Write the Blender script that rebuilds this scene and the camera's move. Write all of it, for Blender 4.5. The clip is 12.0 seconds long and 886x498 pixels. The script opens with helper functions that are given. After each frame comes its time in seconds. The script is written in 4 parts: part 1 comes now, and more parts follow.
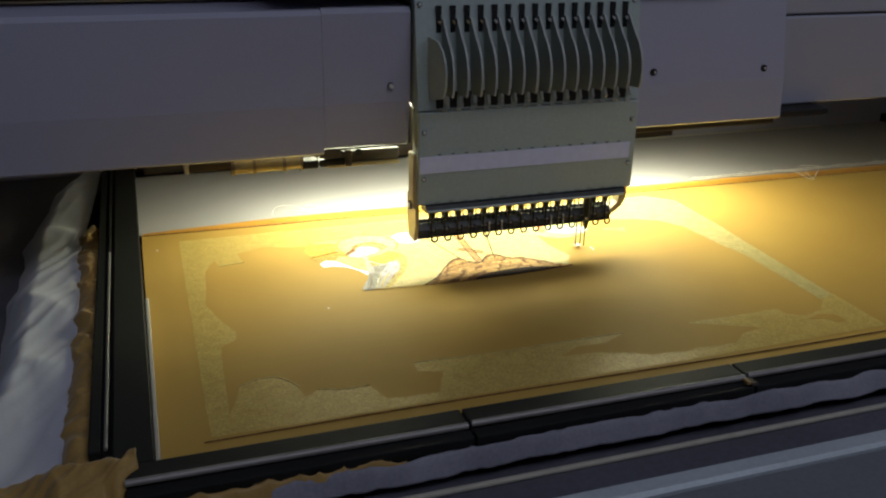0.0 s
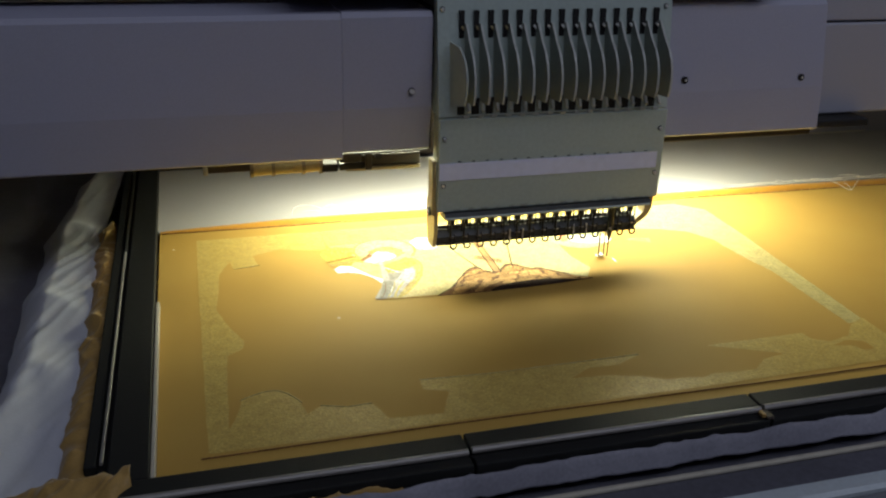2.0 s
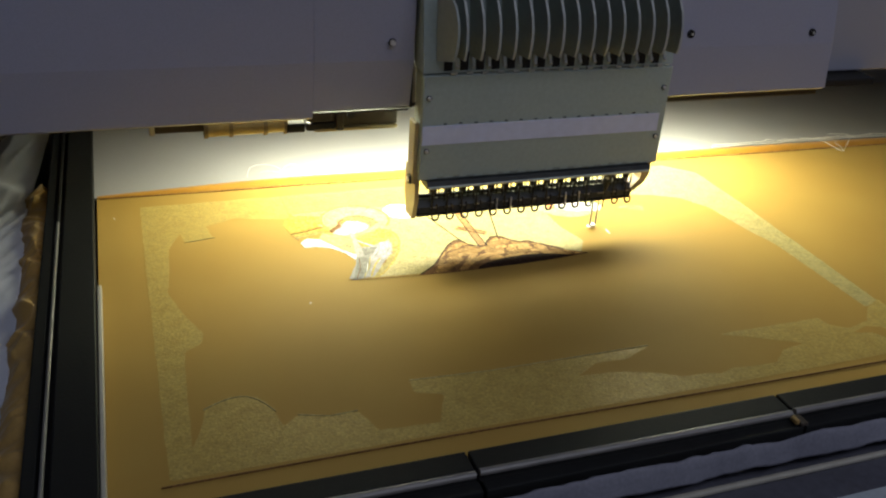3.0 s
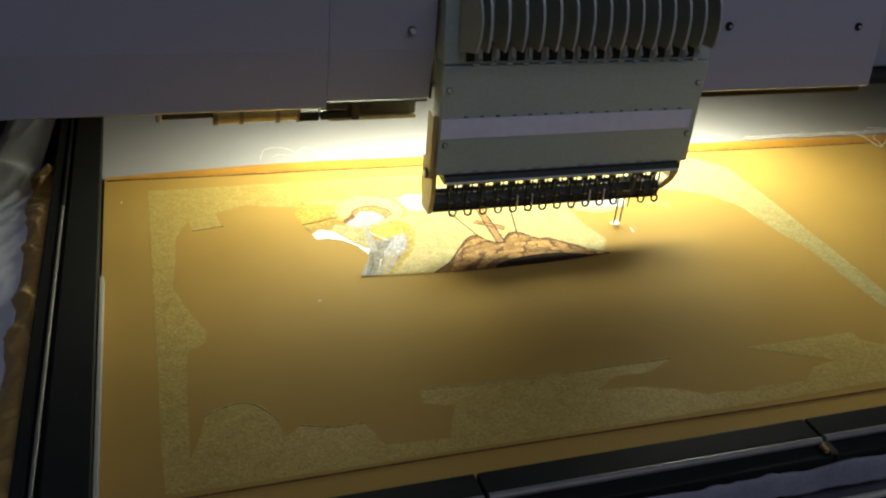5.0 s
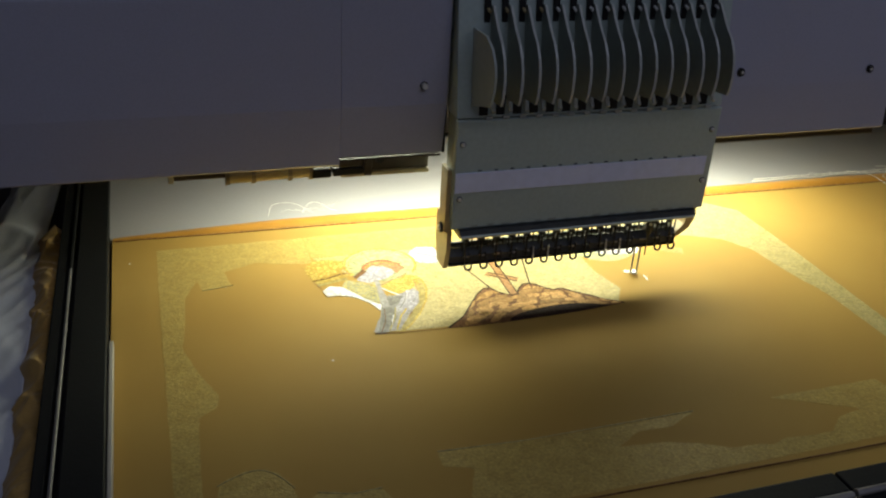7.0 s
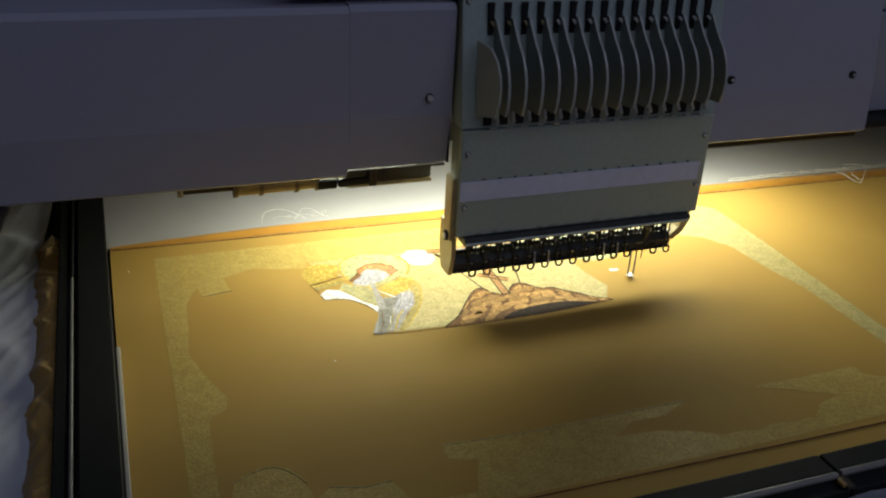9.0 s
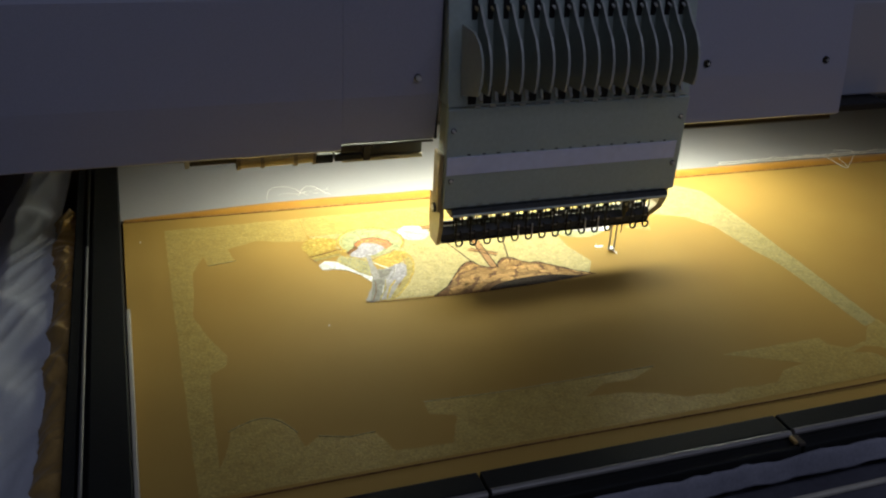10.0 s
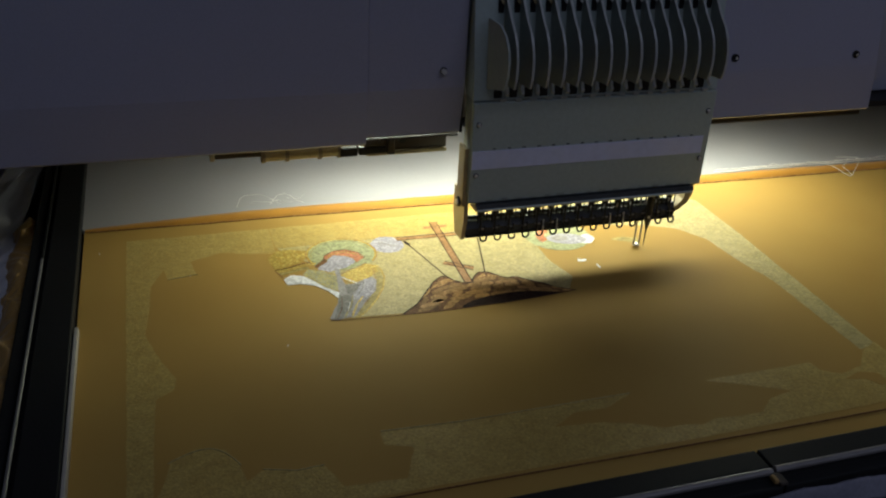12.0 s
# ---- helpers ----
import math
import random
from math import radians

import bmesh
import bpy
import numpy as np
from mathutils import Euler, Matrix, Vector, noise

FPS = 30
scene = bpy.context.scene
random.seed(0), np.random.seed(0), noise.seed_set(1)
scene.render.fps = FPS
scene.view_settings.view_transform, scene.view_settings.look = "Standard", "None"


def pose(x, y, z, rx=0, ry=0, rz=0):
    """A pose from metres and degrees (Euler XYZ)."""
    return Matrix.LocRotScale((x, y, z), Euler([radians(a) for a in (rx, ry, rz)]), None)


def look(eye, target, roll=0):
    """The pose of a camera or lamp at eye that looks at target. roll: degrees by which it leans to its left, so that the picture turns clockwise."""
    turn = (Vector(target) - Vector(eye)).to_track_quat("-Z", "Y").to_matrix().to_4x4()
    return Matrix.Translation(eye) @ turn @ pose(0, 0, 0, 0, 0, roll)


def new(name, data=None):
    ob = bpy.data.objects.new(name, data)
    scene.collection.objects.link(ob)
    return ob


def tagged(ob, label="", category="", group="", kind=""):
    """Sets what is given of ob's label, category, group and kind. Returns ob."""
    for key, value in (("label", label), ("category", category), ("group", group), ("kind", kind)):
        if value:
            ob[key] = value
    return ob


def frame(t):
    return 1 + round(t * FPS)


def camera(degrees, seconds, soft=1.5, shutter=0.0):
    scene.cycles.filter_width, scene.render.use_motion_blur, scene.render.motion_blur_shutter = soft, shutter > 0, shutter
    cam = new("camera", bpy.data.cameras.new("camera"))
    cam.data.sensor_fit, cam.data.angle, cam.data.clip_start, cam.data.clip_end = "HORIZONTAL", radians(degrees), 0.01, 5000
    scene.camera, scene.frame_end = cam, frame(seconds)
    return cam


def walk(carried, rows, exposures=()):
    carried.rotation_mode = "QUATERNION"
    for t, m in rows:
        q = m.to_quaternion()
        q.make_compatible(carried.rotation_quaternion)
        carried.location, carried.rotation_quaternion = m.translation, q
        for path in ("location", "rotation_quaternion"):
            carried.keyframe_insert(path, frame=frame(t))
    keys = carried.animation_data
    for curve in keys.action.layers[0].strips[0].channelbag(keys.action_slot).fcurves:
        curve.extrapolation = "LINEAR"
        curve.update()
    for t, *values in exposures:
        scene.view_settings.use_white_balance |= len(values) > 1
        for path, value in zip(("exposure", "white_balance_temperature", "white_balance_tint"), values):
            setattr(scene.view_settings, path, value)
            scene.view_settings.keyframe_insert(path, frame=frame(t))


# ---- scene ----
# The camera's way: seconds, x, y, z, yaw, pitch, roll.
PATH_ROWS = [
    (0.0, -0.3334, -0.7304, 0.3329, -19.035, -22.084, 1.105),
    (0.5, -0.3291, -0.7297, 0.3326, -19.201, -22.406, 0.999),
    (1.0, -0.3215, -0.7309, 0.3329, -19.066, -23.164, 0.694),
    (1.5, -0.3085, -0.7025, 0.3428, -18.789, -24.723, 1.299),
    (2.0, -0.3073, -0.7170, 0.3515, -16.165, -23.391, 1.641),
    (2.5, -0.3264, -0.6913, 0.3595, -18.305, -23.308, 2.648),
    (3.0, -0.3193, -0.6183, 0.3433, -21.066, -27.347, 3.998),
    (3.2, -0.3124, -0.6051, 0.3389, -20.889, -28.276, 4.246),
    (5.0, -0.3046, -0.5819, 0.3518, -19.820, -29.684, 5.143),
    (5.5, -0.3074, -0.5840, 0.3562, -19.756, -29.125, 4.759),
    (6.0, -0.3043, -0.5815, 0.3570, -19.982, -28.439, 4.680),
    (6.5, -0.3046, -0.5728, 0.3638, -19.877, -27.765, 4.452),
    (7.0, -0.3102, -0.5666, 0.3557, -19.353, -27.064, 3.482),
    (7.5, -0.3253, -0.5526, 0.3469, -21.053, -26.697, 2.798),
    (7.7, -0.3313, -0.5519, 0.3401, -21.996, -26.583, 2.768),
    (9.3, -0.3405, -0.5849, 0.3658, -21.059, -26.677, 3.835),
    (9.5, -0.3402, -0.6038, 0.3660, -20.357, -27.343, 3.991),
    (10.0, -0.3332, -0.6255, 0.3723, -20.125, -27.359, 3.339),
    (10.5, -0.3227, -0.6318, 0.3685, -19.497, -27.496, 2.807),
    (11.0, -0.3387, -0.6248, 0.3686, -18.159, -27.964, 2.734),
    (11.5, -0.3412, -0.6236, 0.3675, -18.494, -27.471, 3.076),
    (12.0, -0.3380, -0.6216, 0.3698, -18.912, -27.700, 3.134),
]


def shot(x, y, z, yaw, pitch, roll):
    return pose(x, y, z, 0, 0, yaw) @ pose(0, 0, 0, 90 + pitch) @ pose(0, 0, 0, 0, 0, roll)


cam = camera(52.7, 12.0, soft=2.2)
walk(cam, [(r[0], shot(*r[1:])) for r in PATH_ROWS],
     exposures=[(0, 0.19, 6500, 10), (1.5, 0.28, 6500, 10), (2.5, 0.34, 6450, 10), (3.2, 0.18, 6400, 10), (5.0, -0.12, 6300, 11), (6.5, -0.28, 6200, 13), (7.7, -0.46, 6120, 13), (9.3, -0.53, 6000, 14), (10.5, -0.62, 5930, 15), (11.5, -0.80, 5850, 15), (12.0, -0.85, 5820, 15)])

# ---- world and light ----
world = bpy.data.worlds.new("world")
scene.world = world
world.use_nodes = True
world.node_tree.nodes["Background"].inputs[0].default_value = (0.55, 0.62, 0.85, 1)
world.node_tree.nodes["Background"].inputs[1].default_value = 0.05


def area_lamp(name, m, w, h, watts, colour):
    data = bpy.data.lights.new(name, "AREA")
    data.shape, data.size, data.size_y, data.energy, data.color = "RECTANGLE", w, h, watts, colour
    ob = new(name, data)
    ob.matrix_world = m
    return tagged(ob, kind="structure")


# the cool ceiling light of the workshop, and the machine's own work lamp
area_lamp("ceiling_lamp", look((0.55, -1.40, 1.90), (0.3, -0.3, 0.0)), 2.6, 0.7, 16.5, (0.78, 0.825, 1.0))
area_lamp("work_light", pose(0.048, 0.158, 0.124, -26, 0, 0), 0.48, 0.040, 2.75, (0.935, 0.955, 0.66))

# ---- materials ----


def material(name, colour, rough=0.6, metal=0.0, grain=40.0, vary=0.12, bump=0.1, bump_scale=300.0, second=None, blotch=6.0, spread=0.0, sheen=0.0, spec=0.5):
    """A surface with blotches, fine grain and relief; second: the colour that the blotches go to; spread: change from piece to piece."""
    m = bpy.data.materials.new(name)
    m.use_nodes = True
    nt = m.node_tree
    n, l = nt.nodes, nt.links
    b = n["Principled BSDF"]
    tc = n.new("ShaderNodeTexCoord")
    big = n.new("ShaderNodeTexNoise")
    big.inputs["Scale"].default_value, big.inputs["Detail"].default_value = blotch, 4
    fine = n.new("ShaderNodeTexNoise")
    fine.inputs["Scale"].default_value, fine.inputs["Detail"].default_value = grain, 5
    l.new(tc.outputs["Object"], big.inputs["Vector"])
    l.new(tc.outputs["Object"], fine.inputs["Vector"])
    ramp = n.new("ShaderNodeMapRange")
    ramp.inputs[1].default_value, ramp.inputs[2].default_value = 0.3, 0.7
    l.new(big.outputs["Fac"], ramp.inputs[0])
    mix = n.new("ShaderNodeMix")
    mix.data_type = "RGBA"
    two = second or tuple(c * (1 - vary) for c in colour)
    mix.inputs["A"].default_value, mix.inputs["B"].default_value = (*colour, 1), (*two, 1)
    l.new(ramp.outputs[0], mix.inputs["Factor"])
    hue = n.new("ShaderNodeHueSaturation")
    val = n.new("ShaderNodeMapRange")
    val.inputs[1].default_value, val.inputs[2].default_value = 0.25, 0.75
    val.inputs[3].default_value, val.inputs[4].default_value = 1 - vary, 1 + vary
    l.new(fine.outputs["Fac"], val.inputs[0])
    last = val.outputs[0]
    if spread:
        info = n.new("ShaderNodeObjectInfo")
        each = n.new("ShaderNodeMapRange")
        each.inputs[3].default_value, each.inputs[4].default_value = 1 - spread, 1 + spread
        l.new(info.outputs["Random"], each.inputs[0])
        mul = n.new("ShaderNodeMath")
        mul.operation = "MULTIPLY"
        l.new(last, mul.inputs[0])
        l.new(each.outputs[0], mul.inputs[1])
        last = mul.outputs[0]
    l.new(last, hue.inputs["Value"])
    l.new(mix.outputs["Result"], hue.inputs["Color"])
    l.new(hue.outputs["Color"], b.inputs["Base Color"])
    b.inputs["Metallic"].default_value = metal
    b.inputs["Specular IOR Level"].default_value = spec
    rr = n.new("ShaderNodeMapRange")
    rr.inputs[3].default_value, rr.inputs[4].default_value = max(0.05, rough - 0.08), min(1, rough + 0.08)
    l.new(fine.outputs["Fac"], rr.inputs[0])
    l.new(rr.outputs[0], b.inputs["Roughness"])
    if sheen:
        b.inputs["Sheen Weight"].default_value = sheen
        b.inputs["Sheen Roughness"].default_value = 0.4
    if bump:
        nz = n.new("ShaderNodeTexNoise")
        nz.inputs["Scale"].default_value, nz.inputs["Detail"].default_value = bump_scale, 3
        l.new(tc.outputs["Object"], nz.inputs["Vector"])
        bp = n.new("ShaderNodeBump")
        bp.inputs["Strength"].default_value, bp.inputs["Distance"].default_value = bump, 0.001
        l.new(nz.outputs["Fac"], bp.inputs["Height"])
        l.new(bp.outputs["Normal"], b.inputs["Normal"])
    return m


def thread_material(name, colour, second, rough=0.42, metal=0.0, scale=620.0, strength=0.22, spread=0.0, cells=None, spec=0.06, uneven=0.24):
    """Stitched thread: short ridges that break up in cells, each catching the light in its own way."""
    m = material(name, colour, rough, metal, grain=520, vary=0.22, bump=0, second=second, blotch=90, spread=spread, spec=spec)
    nt = m.node_tree
    n, l = nt.nodes, nt.links
    tc = n["Texture Coordinate"]
    vo = n.new("ShaderNodeTexVoronoi")
    vo.inputs["Scale"].default_value = scale
    l.new(tc.outputs["Object"], vo.inputs["Vector"])
    nz = n.new("ShaderNodeTexNoise")
    nz.inputs["Scale"].default_value, nz.inputs["Detail"].default_value = scale * 2.2, 3
    l.new(tc.outputs["Object"], nz.inputs["Vector"])
    add = n.new("ShaderNodeMath")
    l.new(vo.outputs["Distance"], add.inputs[0])
    l.new(nz.outputs["Fac"], add.inputs[1])
    bp = n.new("ShaderNodeBump")
    bp.inputs["Strength"].default_value, bp.inputs["Distance"].default_value = strength, 0.0012
    l.new(add.outputs[0], bp.inputs["Height"])
    b = n["Principled BSDF"]
    l.new(bp.outputs["Normal"], b.inputs["Normal"])
    stitch = n.new("ShaderNodeTexVoronoi")
    stitch.inputs["Scale"].default_value = 430
    l.new(tc.outputs["Object"], stitch.inputs["Vector"])
    tone = n.new("ShaderNodeSeparateColor")
    l.new(stitch.outputs["Color"], tone.inputs[0])
    shade = n.new("ShaderNodeMapRange")
    shade.inputs[3].default_value, shade.inputs[4].default_value = 1 - uneven, 1 + uneven
    l.new(tone.outputs[0], shade.inputs[0])
    tint = n.new("ShaderNodeHueSaturation")
    l.new(shade.outputs[0], tint.inputs["Value"])
    l.new(b.inputs["Base Color"].links[0].from_socket, tint.inputs["Color"])
    l.new(tint.outputs["Color"], b.inputs["Base Color"])
    if cells:
        # rows of cells with dark outlines, as in scale stitching
        size, outline = cells
        ve = n.new("ShaderNodeTexVoronoi")
        ve.feature = "DISTANCE_TO_EDGE"
        ve.inputs["Scale"].default_value = size
        l.new(tc.outputs["Object"], ve.inputs["Vector"])
        edge = n.new("ShaderNodeMapRange")
        edge.inputs[1].default_value, edge.inputs[2].default_value = 0.03, 0.14
        l.new(ve.outputs["Distance"], edge.inputs[0])
        mix = n.new("ShaderNodeMix")
        mix.data_type = "RGBA"
        mix.inputs["A"].default_value = (*outline, 1)
        l.new(edge.outputs[0], mix.inputs["Factor"])
        l.new(b.inputs["Base Color"].links[0].from_socket, mix.inputs["B"])
        l.new(mix.outputs["Result"], b.inputs["Base Color"])
    return m


M = {
    "panel": material("panel", (0.37, 0.375, 0.47), 0.48, grain=700, vary=0.05, bump=0.06, bump_scale=900, blotch=3),
    "panel_grey": material("panel_grey", (0.37, 0.375, 0.44), 0.5, grain=700, vary=0.05, bump=0.06, bump_scale=900, blotch=3),
    "edge": material("edge", (0.22, 0.18, 0.115), 0.5, 0.2, grain=200, vary=0.15),
    "head": material("head", (0.44, 0.525, 0.50), 0.46, 0.15, grain=300, vary=0.07, bump=0.05, blotch=14),
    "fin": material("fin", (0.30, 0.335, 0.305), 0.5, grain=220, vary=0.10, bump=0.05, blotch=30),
    "fin_edge": material("fin_edge", (0.46, 0.48, 0.45), 0.4, grain=220, vary=0.1),
    "band": material("band", (0.70, 0.75, 0.97), 0.5, grain=150, vary=0.05, bump=0.03, blotch=25),
    "black": material("black", (0.016, 0.017, 0.019), 0.42, grain=200, vary=0.2, bump=0.1, blotch=20),
    "guard": material("guard", (0.38, 0.43, 0.40), 0.5, grain=220, vary=0.08, bump=0.05, blotch=30),
    "gunmetal": material("gunmetal", (0.060, 0.064, 0.062), 0.36, 0.2, grain=160, vary=0.2, bump=0.08, blotch=25),
    # near-black for small dark parts and for the shade in slots and gaps
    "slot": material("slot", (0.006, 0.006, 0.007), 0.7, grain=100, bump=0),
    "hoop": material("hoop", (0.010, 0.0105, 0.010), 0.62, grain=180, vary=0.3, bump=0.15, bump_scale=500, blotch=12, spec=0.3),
    "groove": material("groove", (0.006, 0.006, 0.006), 0.8, grain=100, bump=0),
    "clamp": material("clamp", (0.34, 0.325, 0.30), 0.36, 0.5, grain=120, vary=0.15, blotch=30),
    "clamp_dull": material("clamp_dull", (0.27, 0.255, 0.24), 0.45, 0.2, grain=120, vary=0.15, blotch=30),
    "strip": material("strip", (0.52, 0.49, 0.41), 0.45, 0.1, grain=120, vary=0.1),
    "steel": material("steel", (0.72, 0.72, 0.70), 0.28, 0.25, grain=150, vary=0.1, bump=0),
    # brass tone; on brackets and cylinder its yellow stands for lamp light
    "brass_lamp_yellow": material("brass_lamp_yellow", (0.42, 0.34, 0.18), 0.42, 0.2, grain=90, vary=0.2, blotch=40),
    "wire": material("wire", (0.022, 0.019, 0.016), 0.5, 0.0, grain=90, vary=0.1, bump=0),
    "brown": material("brown", (0.055, 0.040, 0.028), 0.5, grain=90, vary=0.25, blotch=20),
    "satin": material("satin", (0.462, 0.296, 0.072), 0.68, grain=1400, vary=0.05, bump=0.16, bump_scale=1500, second=(0.432, 0.264, 0.062), blotch=9, spec=0.10),
    # the hem's orange is lamp light through the satin, put into the colour
    "hem": material("hem", (0.52, 0.255, 0.032), 0.62, grain=900, vary=0.06, bump=0.12, bump_scale=160, second=(0.44, 0.205, 0.028), blotch=30, sheen=0.1, spec=0.15),
    "fold_gold": material("fold_gold", (0.38, 0.235, 0.066), 0.55, grain=600, vary=0.12, bump=0.25, bump_scale=120, blotch=20, sheen=0.2),
    "sheet": material("sheet", (0.38, 0.372, 0.385), 0.7, grain=500, vary=0.04, bump=0.12, bump_scale=150, second=(0.345, 0.337, 0.35), blotch=7),
    "lilac_cloth": material("lilac_cloth", (0.27, 0.27, 0.32), 0.8, grain=400, vary=0.14, bump=0.4, bump_scale=80, second=(0.17, 0.17, 0.21), blotch=16),
    "table": material("table", (0.17, 0.18, 0.205), 0.5, grain=300, vary=0.1, bump=0.08, blotch=8),
    "table_dark": material("table_dark", (0.10, 0.10, 0.125), 0.55, grain=250, vary=0.2, bump=0.12, blotch=15),
    "table_edge": material("table_edge", (0.50, 0.56, 0.60), 0.45, 0.1, grain=250, vary=0.08, blotch=12),
    "floor": material("floor", (0.20, 0.19, 0.18), 0.6, grain=30, vary=0.15, blotch=2),
    "wall": material("wall", (0.42, 0.42, 0.43), 0.85, grain=60, vary=0.05, blotch=1.5),
    "ceiling": material("ceiling", (0.6, 0.6, 0.6), 0.9, grain=60, vary=0.04, blotch=1.5),
    "gold_thread": thread_material("gold_thread", (0.530, 0.388, 0.116), (0.465, 0.328, 0.088), 0.42, 0.04, strength=0.20, spec=0.10, uneven=0.08),
    "gold_field": thread_material("gold_field", (0.515, 0.428, 0.185), (0.430, 0.348, 0.135), 0.42, 0.04, strength=0.28, spec=0.12, uneven=0.13),
    "yellow_thread": thread_material("yellow_thread", (0.60, 0.46, 0.11), (0.48, 0.36, 0.075), 0.4, 0.1, 320, cells=(290, (0.42, 0.26, 0.045))),
    "green_thread": thread_material("green_thread", (0.42, 0.43, 0.23), (0.36, 0.37, 0.185)),
    "grey_thread": thread_material("grey_thread", (0.43, 0.405, 0.37), (0.27, 0.25, 0.22), 0.45, 0, 320, cells=(300, (0.38, 0.35, 0.34))),
    "lilac_thread": thread_material("lilac_thread", (0.56, 0.53, 0.575), (0.44, 0.42, 0.465), 0.45, 0, 300, cells=(260, (0.34, 0.32, 0.36))),
    "white_thread": thread_material("white_thread", (0.86, 0.85, 0.84), (0.78, 0.77, 0.76)),
    "red_thread": thread_material("red_thread", (0.56, 0.24, 0.12), (0.46, 0.17, 0.07)),
    "brown_thread": thread_material("brown_thread", (0.40, 0.22, 0.085), (0.31, 0.160, 0.058)),
    "stone_thread": thread_material("stone_thread", (0.50, 0.285, 0.090), (0.38, 0.205, 0.060), 0.5, 0, 330, spread=0.34),
    "dark_thread": thread_material("dark_thread", (0.045, 0.026, 0.018), (0.028, 0.016, 0.012), 0.6),
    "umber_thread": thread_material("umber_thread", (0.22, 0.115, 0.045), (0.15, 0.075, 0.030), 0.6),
    "olive_thread": thread_material("olive_thread", (0.46, 0.37, 0.13), (0.36, 0.28, 0.08)),
    "sheer_cloth": material("sheer_cloth", (0.52, 0.54, 0.60), 0.6, grain=600, vary=0.05, bump=0.15, bump_scale=120, second=(0.44, 0.46, 0.52), blotch=9, sheen=0.15),
    "sage_thread": thread_material("sage_thread", (0.42, 0.40, 0.25), (0.30, 0.285, 0.17), 0.45, 0, 300, cells=(330, (0.55, 0.46, 0.16))),
    "slate_thread": thread_material("slate_thread", (0.30, 0.285, 0.255), (0.21, 0.20, 0.17), 0.5, 0, 320),
    "lint": material("lint", (0.88, 0.86, 0.80), 0.8, bump=0),
    "red_lamp": material("red_lamp", (0.55, 0.02, 0.03), 0.3, bump=0),
}
glow = bpy.data.materials.new("lamp_glow")
glow.use_nodes = True
gb = glow.node_tree.nodes["Principled BSDF"]
gb.inputs["Emission Color"].default_value, gb.inputs["Emission Strength"].default_value = (1.0, 0.90, 0.66, 1), 6.0
M["glow"] = glow

# ---- mesh helpers ----


def finish(name, bm, mat, parent=None, label="", smooth=False):
    bmesh.ops.recalc_face_normals(bm, faces=bm.faces)
    me = bpy.data.meshes.new(name)
    bm.to_mesh(me)
    bm.free()
    me.materials.append(M[mat])
    for p in me.polygons:
        p.use_smooth = smooth
    ob = new(name, me)
    if parent:
        ob.parent = parent
    if label:
        ob["label"] = label
    return ob


part = finish


def thing(name, label, category, group="", kind=""):
    return tagged(new(name), label, category, group, kind)


def block(x0, x1, y0, y1, z0, z1, bevel=0.0015, bm=None):
    bm = bm or bmesh.new()
    g = bmesh.ops.create_cube(bm, size=1, matrix=Matrix.LocRotScale(((x0 + x1) / 2, (y0 + y1) / 2, (z0 + z1) / 2), None, (x1 - x0, y1 - y0, z1 - z0)))
    if bevel:
        es = list({e for v in g["verts"] for e in v.link_edges})
        bmesh.ops.bevel(bm, geom=es, offset=bevel, segments=2, affect="EDGES", profile=0.5)
    return bm


def rod(a, b, r, n=10, r2=None, bm=None):
    bm = bm or bmesh.new()
    a, b = Vector(a), Vector(b)
    m = Matrix.Translation((a + b) / 2) @ (b - a).to_track_quat("Z", "Y").to_matrix().to_4x4()
    bmesh.ops.create_cone(bm, cap_ends=True, segments=n, radius1=r, radius2=r if r2 is None else r2, depth=(b - a).length, matrix=m)
    return bm


def profile_x(pts, x0, x1):
    """A closed outline in y and z, drawn out along x."""
    bm = bmesh.new()
    f = bm.faces.new([bm.verts.new((x0, y, z)) for y, z in pts])
    g = bmesh.ops.extrude_face_region(bm, geom=[f])
    bmesh.ops.translate(bm, vec=(x1 - x0, 0, 0), verts=[v for v in g["geom"] if isinstance(v, bmesh.types.BMVert)])
    return bm


def wire(name, pts, r, mat, parent, label="", cyclic=False):
    cu = bpy.data.curves.new(name, "CURVE")
    cu.dimensions, cu.bevel_depth, cu.bevel_resolution, cu.resolution_u = "3D", r, 2, 6
    sp = cu.splines.new("NURBS" if len(pts) > 3 else "POLY")
    sp.points.add(len(pts) - 1)
    for p, q in zip(sp.points, pts):
        p.co = (*q, 1)
    if len(pts) > 3:
        sp.use_endpoint_u, sp.order_u = True, 3
    sp.use_cyclic_u = cyclic
    tmp = bpy.data.objects.new(name, cu)
    scene.collection.objects.link(tmp)
    me = bpy.data.meshes.new_from_object(tmp.evaluated_get(bpy.context.evaluated_depsgraph_get()))
    bpy.data.objects.remove(tmp)
    bpy.data.curves.remove(cu)
    me.materials.clear()
    me.materials.append(M[mat])
    for p in me.polygons:
        p.use_smooth = True
    ob = new(name, me)
    if parent:
        ob.parent = parent
    if label:
        ob["label"] = label
    return ob


